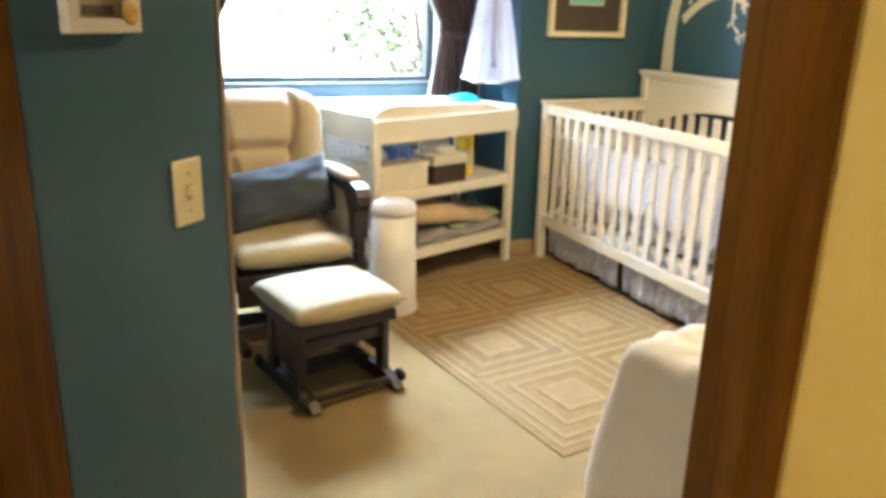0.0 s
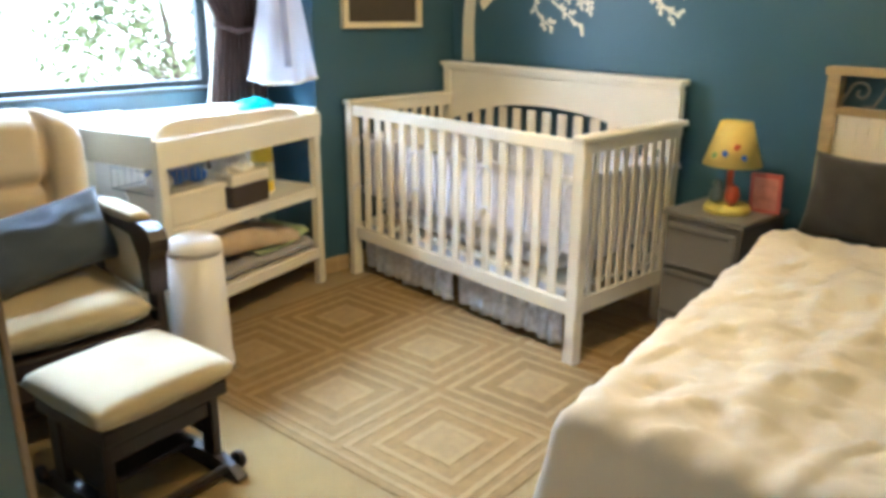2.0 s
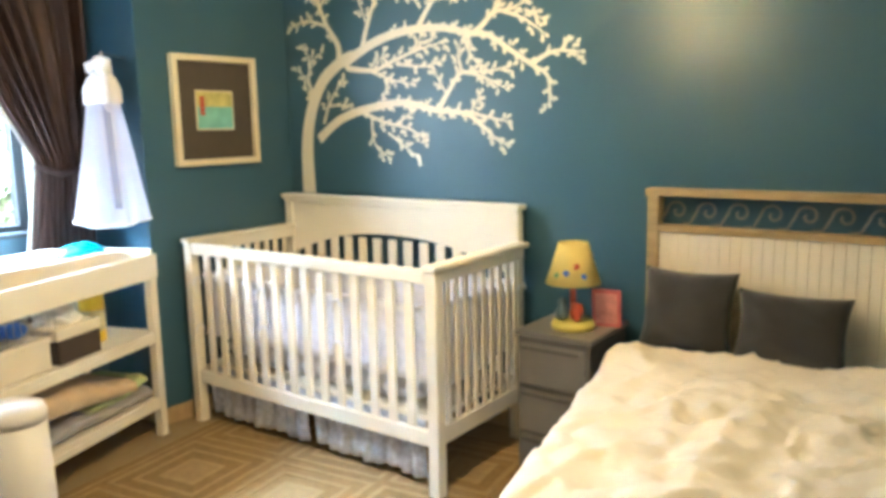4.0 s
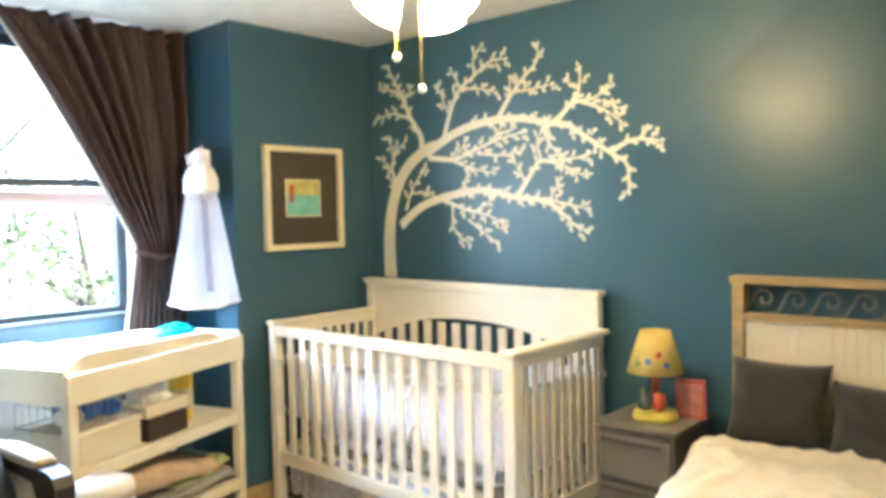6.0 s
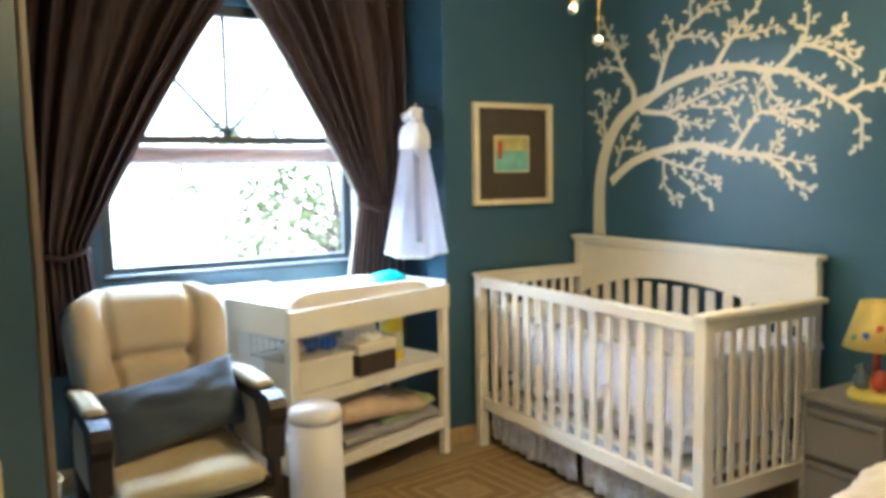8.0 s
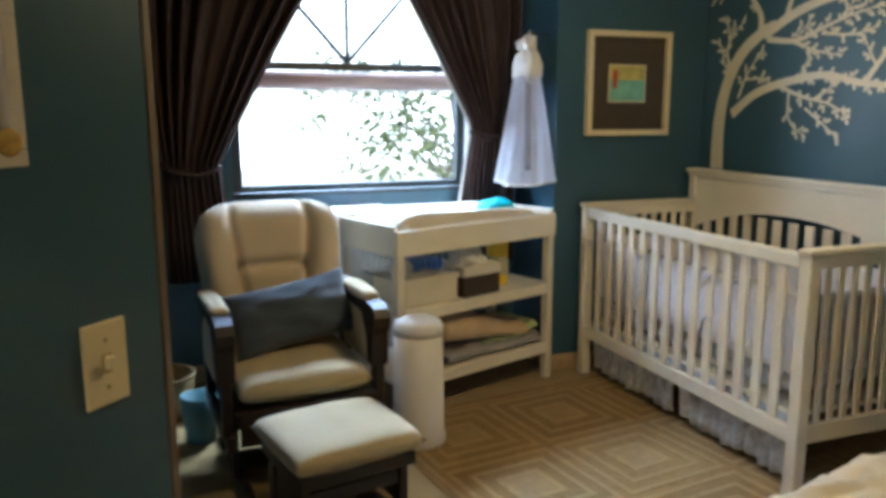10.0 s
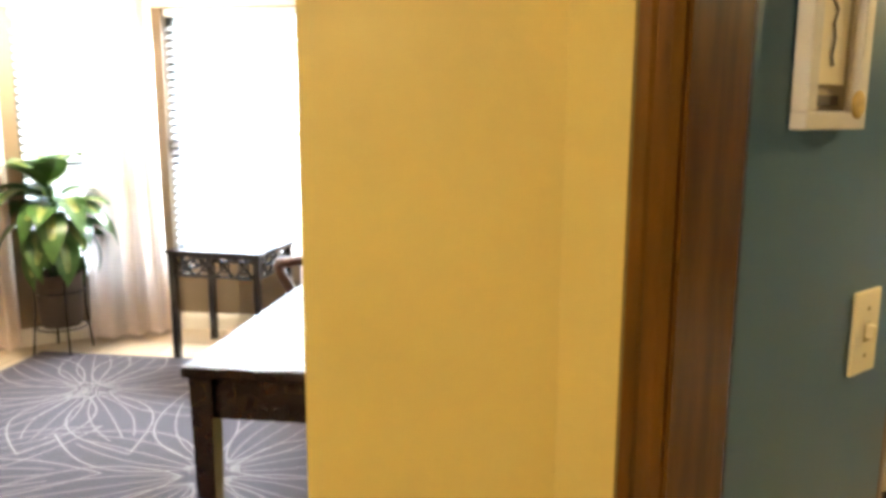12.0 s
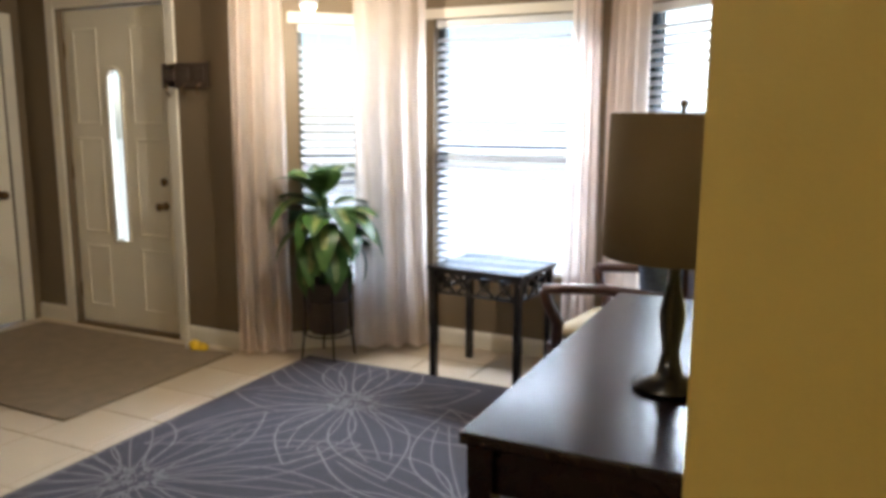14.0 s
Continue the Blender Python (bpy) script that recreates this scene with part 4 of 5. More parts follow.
right_boughs = (
    (0.03, 0.008, (-1.12, 1.78), (-1.2, 1.85), (-1.24, 1.9), (-1.25, 1.99)),
    (0.018, 0.006, (-1.22, 1.86), (-1.3, 1.86), (-1.4, 1.9)),
    (0.02, 0.006, (-1.24, 1.86), (-1.36, 1.81), (-1.46, 1.74)),
    (0.013, 0.006, (-1.36, 1.85), (-1.45, 1.8)),
    (0.012, 0.006, (-1.24, 1.91), (-1.18, 1.95)),
    (0.026, 0.007, (-1.4, 1.63), (-1.5, 1.67), (-1.62, 1.66)),
    (0.012, 0.006, (-1.53, 1.67), (-1.56, 1.71)),
    (0.022, 0.006, (-1.05, 1.77), (-1.09, 1.68), (-1.16, 1.62)),
    (0.03, 0.006, (-0.34, 1.67), (-0.52, 1.65), (-0.66, 1.69), (-0.81, 1.73), (-0.95, 1.75)),
    (0.016, 0.006, (-0.49, 1.65), (-0.63, 1.6), (-0.76, 1.57)),
    (0.015, 0.006, (-0.66, 1.67), (-0.83, 1.65), (-0.93, 1.67)),
    (0.012, 0.006, (-0.53, 1.66), (-0.6, 1.74)),
    (0.012, 0.006, (-0.77, 1.72), (-0.81, 1.78)),
)
low_boughs = (
    (0.052, 0.008, (-0.13, 1.32), (-0.29, 1.42), (-0.49, 1.47), (-0.7, 1.49), (-0.89, 1.45), (-1.05, 1.43), (-1.14, 1.38), (-1.21, 1.32), (-1.27, 1.29)),
    (0.03, 0.007, (-0.91, 1.46), (-0.98, 1.55), (-1.04, 1.61), (-1.16, 1.58), (-1.27, 1.53)),
    (0.016, 0.006, (-1.04, 1.61), (-1.02, 1.69), (-1.04, 1.74)),
    (0.016, 0.006, (-1.07, 1.61), (-1.2, 1.61), (-1.31, 1.63)),
    (0.014, 0.006, (-0.95, 1.52), (-0.89, 1.62)),
    (0.018, 0.006, (-1.05, 1.44), (-1.18, 1.41), (-1.28, 1.39)),
    (0.013, 0.006, (-1.08, 1.43), (-1.14, 1.52)),
    (0.022, 0.006, (-0.44, 1.45), (-0.58, 1.4), (-0.72, 1.37), (-0.83, 1.32)),
    (0.016, 0.006, (-0.5, 1.42), (-0.51, 1.3), (-0.6, 1.23)),
    (0.014, 0.006, (-0.6, 1.35), (-0.69, 1.29), (-0.78, 1.23)),
    (0.012, 0.006, (-0.65, 1.39), (-0.76, 1.45)),
    (0.012, 0.006, (-0.56, 1.48), (-0.6, 1.57)),
)
rnd = random.Random(5)


def smooth_line(pts, n=9):
    out = []
    for i in range(len(pts) - 1):
        p0, p1, p2, p3 = (Vector(pts[max(0, min(len(pts) - 1, i + k))]) for k in (-1, 0, 1, 2))
        for k in range(n):
            t = k / n
            out.append(0.5 * (2 * p1 + (p2 - p0) * t + (2 * p0 - 5 * p1 + 4 * p2 - p3) * t * t + (3 * p1 - p0 - 3 * p2 + p3) * t ** 3))
    out.append(Vector(pts[-1]))
    return out


def ribbon(bm, line, w0, w1, x):
    prev = None
    for i, p in enumerate(line):
        d = (line[min(i + 1, len(line) - 1)] - line[max(i - 1, 0)]).normalized()
        n = Vector((-d.y, d.x))
        w = (w0 + (w1 - w0) * (i / (len(line) - 1)) ** 0.8) / 2
        cur = [bm.verts.new((x, *(p + n * w))), bm.verts.new((x, *(p - n * w)))]
        if prev:
            bm.faces.new((prev[0], prev[1], cur[1], cur[0]))
        prev = cur


def leaf(bm, p, a, s, x):
    vs = []
    for k in range(8):
        t = 2 * math.pi * k / 8
        q = Vector((math.cos(t) * s + s * 0.8, math.sin(t) * s * 0.72))
        vs.append(bm.verts.new((x, p.x + q.x * math.cos(a) - q.y * math.sin(a), p.y + q.x * math.sin(a) + q.y * math.cos(a))))
    bm.faces.new(vs)


bt, bl = bmesh.new(), bmesh.new()
for bi, (w0, w1, *pts) in enumerate(limbs + crown_boughs + right_boughs + low_boughs):
    line = smooth_line(pts)
    ribbon(bt, line, w0, w1, DX - 0.00002 * bi)
    if bi == 0:
        continue
    length = sum((b - a).length for a, b in zip(line, line[1:]))
    run, nxt, side = 0.0, length * 0.25, 1
    for a, b in zip(line, line[1:]):
        run += (b - a).length
        while run > nxt:
            nxt += rnd.uniform(0.024, 0.04)
            side = -side
            ang = math.atan2(b.y - a.y, b.x - a.x) + side * rnd.uniform(0.6, 1.25)
            L = rnd.uniform(0.018, 0.045)
            tw = [a + (b - a) * 0.5]
            for k in range(4):
                ang -= side * rnd.uniform(-0.05, 0.25)
                tw.append(tw[-1] + Vector((math.cos(ang), math.sin(ang))) * L / 4)
            ribbon(bt, tw, 0.0065, 0.0045, DX - 0.0006 - rnd.random() * 0.0004)
            if L > 0.036:
                leaf(bl, tw[2], ang + side * rnd.uniform(0.8, 1.4), rnd.uniform(0.009, 0.012), DX - 0.0011 - rnd.random() * 0.0006)
            leaf(bl, tw[3], ang - side * rnd.uniform(0.7, 1.3), rnd.uniform(0.008, 0.0105), DX - 0.0011 - rnd.random() * 0.0006)
            leaf(bl, tw[-1], ang, rnd.uniform(0.0095, 0.0135), DX - 0.0018)
    leaf(bl, line[-1], math.atan2(line[-1].y - line[-2].y, line[-1].x - line[-2].x), 0.012, DX - 0.002)
tr = thing("tree_decal", Matrix.Identity(4), "cream vinyl tree decal on the teal wall", "wall decal")
part("branch_work", bt, DECAL, tr)
part("foliage", bl, DECAL, tr)["kind"] = "stuff"

# -- picture, letters, switch --


def framed(name, m, w, h, fw, depth, fm, label, inner):
    ob = thing(name, m, label, "picture frame")
    for x0, x1, z0, z1 in ((0, w, 0, fw), (0, w, h - fw, h), (0, fw, fw, h - fw), (w - fw, w, fw, h - fw)):
        part("frame_bar", bx(x0, x1, -depth, -0.002, z0, z1, 0.002), fm, ob)
    for nm, mm, x0, x1, z0, z1, d in inner:
        part(nm, bx(x0, x1, -d, -0.003, z0, z1), mm, ob)
    return ob


framed("framed_picture", pose(-0.665, 0.09, 1.215), 0.485, 0.515, 0.028, 0.035, FRAME_CREAM, "cream framed picture with dark mat and teal painting",
       (("mat_board", MAT_BROWN, 0.028, 0.457, 0.028, 0.487, 0.012), ("art_border", FRAME_CREAM, 0.128, 0.345, 0.165, 0.352, 0.0145), ("painting", ART, 0.135, 0.338, 0.172, 0.275, 0.016), ("painting_top", ART_Y, 0.135, 0.338, 0.275, 0.345, 0.016), ("painted_bird", ART_RED, 0.150, 0.176, 0.235, 0.325, 0.0168)))
SWM = pose(-2.98, -2.47, 0, 0, 0, 45)
WHITEWASH = mat("whitewashed_frame_wood", (0.58, 0.53, 0.48), 0.6, 0.12, 14, 0.2)
PAPER = mat("cream_paper", (0.72, 0.63, 0.46), 0.7, 0.06, 9, 0.05)
SHADOWY = mat("brown_paper_mat", (0.35, 0.28, 0.20), 0.7, 0.1, 9, 0.05)
SEAL = mat("matt_gold_foil", (0.42, 0.27, 0.06), 0.55, 0.35, 60, 0.5, 90, metal=0.3)
INK = mat("dark_brown_ink", (0.06, 0.045, 0.035), 0.7, 0.1, 9, 0)
for z, lab in ((1.275, "whitewashed shadow frame with paper keepsake and gold seal"), (1.60, "whitewashed shadow frame above the other one")):
    fr = framed("keepsake_frame", SWM @ pose(0.075, 0, z), 0.135, 0.185, 0.02, 0.022, WHITEWASH, lab,
                (("back_paper", SHADOWY, 0.02, 0.115, 0.02, 0.165, 0.006), ("paper", PAPER, 0.036, 0.099, 0.05, 0.155, 0.010), ("caption", INK, 0.04, 0.095, 0.026, 0.038, 0.0075)))
    part("drawing", tube([(0.06, -0.011, 0.14), (0.07, -0.011, 0.13), (0.063, -0.011, 0.115), (0.068, -0.011, 0.10), (0.064, -0.011, 0.08), (0.069, -0.011, 0.07)], 0.0013, 5), INK, fr)
    part("gold_seal", lathe([(0.0, 0.0), (0.016, 0.0), (0.0165, 0.0012), (0.013, 0.002), (0.0, 0.0024)], 14), SEAL, fr, smooth=True).matrix_basis = pose(0.112, -0.022, 0.028, 90, 0, 0)
sw = thing("light_switch", SWM @ pose(0.272, -0.0005, 0.953), "cream plastic light switch plate with toggle", "light switch")
part("plate", bx(0, 0.07, -0.006, 0, 0, 0.114, 0.003), SWITCH, sw)
part("toggle", bx(0.030, 0.040, -0.018, -0.004, 0.050, 0.068, 0.002), SWITCH, sw)
part("toggle_slot", bx(0.028, 0.042, -0.0068, -0.005, 0.044, 0.070), SCREW, sw)
for z in (0.025, 0.089):
    part("screw", lathe([(0.0, 0), (0.0032, 0.0), (0.0025, 0.0012), (0.0, 0.0014)], 10), SCREW, sw).matrix_basis = pose(0.035, -0.006, z, 90, 0, 0)

# -- window --
wd = tagged(new("window_1"), "dark framed window with fan-shaped upper muntins", "window", kind="structure")
wd.matrix_world = pose(-2.34, 0.60, 0.92)
WW, WH = 1.24, 1.28
for nm, a in (("frame_left", (0, 0.05, 0, 0.06, 0, WH)), ("frame_right", (WW - 0.05, WW, 0, 0.06, 0, WH)), ("frame_bottom", (0.05, WW - 0.05, 0, 0.06, 0, 0.05)), ("frame_top", (0.05, WW - 0.05, 0, 0.06, WH - 0.05, WH)), ("middle_rail", (0.05, WW - 0.05, 0.0, 0.05, 0.62, 0.66))):
    part(nm, bx(*a, 0.004), DARK_WIN, wd)
part("jamb_liner", bx(WW - 0.006, WW - 0.001, -0.05, 0.0, 0.0, WH), WIN_WHITE, wd)
part("sill", bx(0.0, WW, -0.065, 0.002, -0.001, 0.02, 0.004), DARK_WIN, wd)
for a in (90, 48, 132):
    e = (0.60 + 0.75 * math.cos(radians(a)), 0.66 + 0.75 * math.sin(radians(a)))
    if a == 90:
        e = (0.60, WH - 0.05)
    else:
        k = (WH - 0.05 - 0.66) / (0.75 * math.sin(radians(a)))
        e = (0.60 + 0.75 * math.cos(radians(a)) * k, WH - 0.05)
    part("muntin", tube([(0.60, 0.025, 0.66), (e[0], 0.025, e[1])], 0.012, 6), DARK_WIN, wd)
g = part("pane", bx(0.05, WW - 0.05, 0.028, 0.032, 0.05, WH - 0.05), GLASS, wd)
g.visible_shadow = False
rb = thing("roller_blind", pose(-2.28, 0.575, 1.44), "rolled-up pinkish fabric blind at the meeting rail", "blind")
part("roll", tube([(0, 0, 0.05), (1.12, 0, 0.05)], 0.042, 16), SHADE_ROLL, rb, smooth=True)
part("hem_bar", bx(0, 1.12, -0.006, 0.006, -0.006, 0.006, 0.002), WIN_WHITE, rb)


def curtain(side):
    """One tied-back curtain; side -1 hangs at the window's near-door half."""
    if side < 0:
        xo, xi, tie_x, bot, tv = -2.72, -1.70, -2.50, (-2.66, -2.36), 0.68
    else:
        xo, xi, tie_x, bot, tv = -0.84, -1.72, -1.03, (-0.87, -1.24), 0.59
    def fn(u, v):
        z = 2.285 - 1.75 * v
        t = min(v / tv, 1.0)
        inner = xi + (tie_x + side * -0.09 - xi) * (t ** 0.85 if t < 1 else 1)
        outer = xo + (tie_x + side * 0.10 - xo) * t ** 3 * 0.5
        if v > tv:
            q = (v - tv) / (1 - tv)
            inner += (bot[1] - inner) * q
            outer += (bot[0] - outer) * q
        x = outer + (inner - outer) * u
        amp = 0.030 * (0.45 + 0.55 * (1 - t)) + 0.012
        y = 0.45 + amp * (0.75 + 0.45 * math.sin(u * 11 + side)) * math.sin(u * 2 * math.pi * 9 + 1.5 * math.sin(u * 7 + side) + 0.9 * math.sin(v * 4 + u * 5)) + 0.012 * noise.noise(Vector((u * 6, v * 3, side)))
        if z > 2.20:
            y += 0.006 * math.sin(u * 130)
        return Vector((x, y, z))
    ob = thing("curtain", Matrix.Identity(4), "dark brown satin curtain tied back beside the window", "curtain", "window curtains")
    part("cloth", sheet(fn, 150, 44, 0.003), CURTAIN, ob, smooth=True)
    edge = [fn(1.0, j / 40) + Vector((side * -0.004, 0.0, 0)) for j in range(41)]
    part("hem", tube(edge, 0.008, 6), CURTAIN_EDGE if side > 0 else CURTAIN, ob, smooth=True)
    part("tieback", tube([fn(0.0, tv) + Vector((side * 0.02, 0.05, 0)), fn(0.2, tv + 0.01) + Vector((0, -0.045, -0.01)), fn(0.6, tv + 0.02) + Vector((0, -0.05, -0.02)), fn(1.0, tv + 0.01) + Vector((-side * 0.01, -0.01, 0))], 0.014, 8), CURTAIN, ob, smooth=True)


curtain(-1)
curtain(1)
rod = thing("curtain_rod", Matrix.Identity(4), "slim dark curtain rod close under the ceiling", "curtain rod")
part("rod", tube([(-2.78, 0.47, 2.25), (-0.83, 0.47, 2.25)], 0.008, 10), DARK_WIN, rod, smooth=True)
for x in (-2.74, -0.86):
    part("bracket", bx(x - 0.01, x + 0.01, 0.47, 0.55, 2.242, 2.258), DARK_WIN, rod)

# -- hanging netting --
gw = thing("hanging_netting", pose(-0.945, 0.17, 1.0), "white sheer netting with cotton top hanging on the wall", "canopy")


def cone(u, v):
    a = 2 * math.pi * u
    r = 0.078 + 0.10 * v ** 0.9
    k = 1 + 0.10 * math.sin(a * 7 + v * 2) * v
    return Vector((0.75 * r * k * math.cos(a), r * 1.0 * k * math.sin(a), 0.52 * (1 - v) + 0.02 * math.sin(a + 1) * v))


part("net_skirt", sheet(cone, 64, 14), GOWN, gw, smooth=True)
part("hem_ring", tube([cone(i / 48, 1.0) for i in range(49)], 0.006, 6), GOWN_TOP, gw, smooth=True)


def bodice(u, v):
    a = 2 * math.pi * u
    r = 0.094 - 0.035 * max(v - 0.45, 0) * 2.0 - 0.030 * max(v - 0.80, 0) * 5
    return Vector((0.7 * r * math.cos(a), r * 1.15 * math.sin(a), 0.50 + 0.14 * v + 0.004 * math.sin(a * 9)))


part("cotton_top", sheet(bodice, 40, 10), GOWN_TOP, gw, smooth=True)
for k in range(7):
    bm = bmesh.new()
    bmesh.ops.create_icosphere(bm, subdivisions=2, radius=0.030)
    for v in bm.verts:
        v.co *= 1 + 0.3 * noise.noise(v.co * 60 + Vector((k, 0, 0)))
    part("bow", bm, GOWN_TOP, gw, smooth=True).location = (0.02 * math.cos(k), 0.045 * math.sin(k * 2.4), 0.635 + 0.008 * k)
part("loop", tube([(0, 0, 0.66), (0.006, 0.012, 0.70), (0.012, 0.0, 0.722), (0.006, -0.012, 0.70), (0, 0, 0.665)], 0.004, 6), GOWN_TOP, gw)
part("wall_peg", tube([(0.004, 0, 0.716), (0.124, 0, 0.704)], 0.004, 6), DARK_WIN, gw, "dark peg in the wall")
# lilac strip that paints the shadow streak down the netting
NET_SHADE = mat("lilac_net_shade", (0.34, 0.36, 0.52), 0.6, 0.1, 8, 0.1)


def streamer(u, v):
    r = 0.07 + 0.128 * v
    return Vector((-0.42 * r + 0.88 * 0.03 * (u - 0.5), -0.98 * r - 0.48 * 0.03 * (u - 0.5), 0.50 - 0.44 * v))


part("streamer", sheet(streamer, 4, 14, 0.002), NET_SHADE, gw, smooth=True)

# -- ceiling light --
FX, FY = -1.325, -1.625
fl = thing("ceiling_light", pose(FX, FY, 0), "brass ceiling light with frosted bell shades and pull chains", "ceiling light")
part("canopy", lathe([(0.07, H), (0.07, H - 0.02), (0.03, H - 0.05), (0.015, H - 0.06), (0.015, 2.05), (0.05, 2.04), (0.055, 2.0), (0.03, 1.97), (0.0, 1.965)], 24), BRASS, fl, smooth=True)
for k in range(3):
    a = radians(20 + 120 * k)
    sh = part("bell_shade", lathe([(0.022, 0.02), (0.03, 0.0), (0.055, -0.05), (0.066, -0.085), (0.064, -0.085), (0.05, -0.045), (0.024, 0.0)], 24), BULB, fl, smooth=True)
    sh.matrix_basis = pose(0.085 * math.cos(a), 0.085 * math.sin(a), 1.985, 0, 0, math.degrees(a)) @ pose(0, 0, 0, 0, -32, 0)
    sh.visible_shadow = False
    part("arm", tube([(0.03 * math.cos(a), 0.03 * math.sin(a), 2.01), (0.08 * math.cos(a), 0.08 * math.sin(a), 2.0)], 0.008, 8), BRASS, fl)
for dx, dy, z in ((-0.055, 0.055, 1.80), (-0.01, 0.005, 1.715)):
    ch = part("pull_chain", tube([(dx, dy, 1.97), (dx, dy, z)], 0.0022, 6), BRASS, fl)
    part("chain_ball", lathe([(0.0, z - 0.012), (0.010, z - 0.006), (0.012, z), (0.007, z + 0.012), (0.0, z + 0.014)], 14, cx=dx, cy=dy), PLASTIC, ch, smooth=True)
lamp_point("ceiling_bulb", (FX, FY, 1.93), FAN_W, (1.0, 0.68, 0.26), 0.06)

# -- beside the glider --
bk = thing("wicker_basket", pose(-2.72, 0.12, 0), "small round wicker basket on the carpet", "basket")
part("body", lathe([(0.10, 0), (0.13, 0.10), (0.14, 0.20), (0.132, 0.20), (0.12, 0.10), (0.09, 0.012), (0.0, 0.012)], 28), WICKER, bk, smooth=True)
part("rim", tube([(0.136 * math.cos(a * math.pi / 16), 0.136 * math.sin(a * math.pi / 16), 0.20) for a in range(33)], 0.009, 6), WICKER, bk, smooth=True)
tb = thing("small_bin", pose(-2.58, -0.18, 0, 0, 0, 8), "small teal plastic bin on the floor", "bin")
part("body", lathe([(0.06, 0), (0.075, 0.20), (0.07, 0.20), (0.056, 0.006), (0.0, 0.006)], 24), mat("dusty_teal_plastic", (0.12, 0.24, 0.25), 0.5, 0.1, 8, 0.05), tb, smooth=True)

# -- outside the bedroom window --
LEAF = mat("tree_leaf", (0.15, 0.19, 0.085), 0.6, 0.3, 3, 0, trans=0.5, island=0.3)
BARK = mat("tree_bark", (0.10, 0.08, 0.06), 0.9, 0.3, 12, 0.5, 40)
tagged(part("ground", bx(-60, 60, 1.7, 120, -0.6, -0.5), mat("pale_gravel_ground", (0.36, 0.36, 0.30), 0.9, 0.2, 2, 0.3)), "pale open ground outside the house", "ground", kind="structure")
# emissive panel added behind the tree so the window view burns out white
bd = part("backdrop", bx(-9, 14, 22, 22.05, -0.5, 9), mat("backdrop_glow", (0.8, 0.85, 0.8), 1.0, 0.2, 0.3, 0, emit=(0.93, 1.0, 0.97, 1.3)))
tagged(bd, "self-lit panel standing in for the bright distance beyond the garden", "backdrop", kind="structure")
gt = thing("garden_tree", pose(1.15, 6.4, -0.5), "leafy green tree outside the bedroom window", "tree")
part("trunk", tube([(0, 0, 0), (0.05, 0, 1.0), (-0.08, 0.05, 2.0), (-0.05, 0, 3.4)], 0.06, 10, taper=0.02), BARK, gt, smooth=True)
rl = random.Random(11)
bm = bmesh.new()
bb = bmesh.new()
for c in range(115):
    a, h = rl.uniform(0, 6.28), 0.7 + 1.75 * rl.random()
    r = rl.uniform(0.05, 1.0) ** 0.7
    cc = Vector((-0.55 + r * math.cos(a) * 1.45 + 0.25 * math.sin(h * 2.2), r * math.sin(a) * 0.8, h + rl.uniform(-0.2, 0.2)))
    if c % 3 == 0:
        tube([(-0.04, 0, h * 0.6), tuple(Vector((cc.x * 0.55, cc.y * 0.5, h * 0.86))), tuple(cc)], 0.010, 5, bb, taper=0.003)
    for k in range(24):
        p = cc + Vector((rl.gauss(0, 0.15), rl.gauss(0, 0.18), rl.gauss(0, 0.11)))
        s = rl.uniform(0.035, 0.085)
        q = Euler((rl.uniform(-0.9, 0.9), rl.uniform(-0.9, 0.9), rl.uniform(0, 6))).to_matrix()
        vs = [bm.verts.new(p + q @ Vector(o) * s) for o in ((-1, 0, 0), (-0.2, 0.42, 0.12), (0.4, 0.34, 0.12), (1, 0, 0), (0.4, -0.34, 0.12), (-0.2, -0.42, 0.12))]
        bm.faces.new(vs)
part("limbs", bb, BARK, gt)
part("crown", bm, LEAF, gt)["kind"] = "stuff"

# ---- living room things ----
SHEER = sheer("white_sheer_curtain", (0.94, 0.84, 0.77), 0.12)
BLACK = mat("black_lacquered_wood", (0.012, 0.010, 0.010), 0.22, 0.3, 9, 0.04, 60, coat=0.4)
DESK = mat("dark_mahogany_top", (0.011, 0.005, 0.005), 0.2, 0.35, 7, 0.0, 60, spec=0.25, stretch=(5, 0.6, 5))
CHAIR_WOOD = mat("reddish_chair_wood", (0.06, 0.018, 0.010), 0.3, 0.3, 9, 0.04, 60, coat=0.3)
SHADE_T = mat("taupe_linen_lampshade", (0.30, 0.22, 0.13), 0.9, 0.08, 12, 0.4, 400, trans=0.3, dist=0.002)
RUG_GREY = mat("grey_wool_rug", (0.050, 0.045, 0.059), 0.95, 0.15, 12, 0.8, 400, dist=0.004)
RUG_CREAM = mat("pale_rug_line", (0.18, 0.168, 0.18), 0.95, 0.12, 20, 0.5, 300)
MATT = mat("brown_entry_carpet", (0.22, 0.165, 0.105), 0.95, 0.18, 14, 0.8, 400, dist=0.005)
DOOR_WHITE = mat("white_door_paint", (0.80, 0.75, 0.65), 0.4, 0.04, 5, 0.05)
BRONZE = mat("aged_bronze", (0.16, 0.10, 0.05), 0.35, 0.2, 12, 0.05, metal=0.9)
SLATW = mat("white_blind_slat", (0.66, 0.69, 0.74), 0.5, 0.03, 6, 0.02, trans=0.2)
LEAF_V = mat("variegated_leaf", (0.045, 0.10, 0.022), 0.35, 0.45, 22, 0.1, 60, trans=0.2, island=0.4)
LEAF_Y = mat("pale_leaf_middle", (0.22, 0.27, 0.08), 0.4, 0.3, 30, 0.1, 60, trans=0.2)
POT = mat("dark_brown_pot", (0.05, 0.032, 0.022), 0.6, 0.2, 14, 0.2)
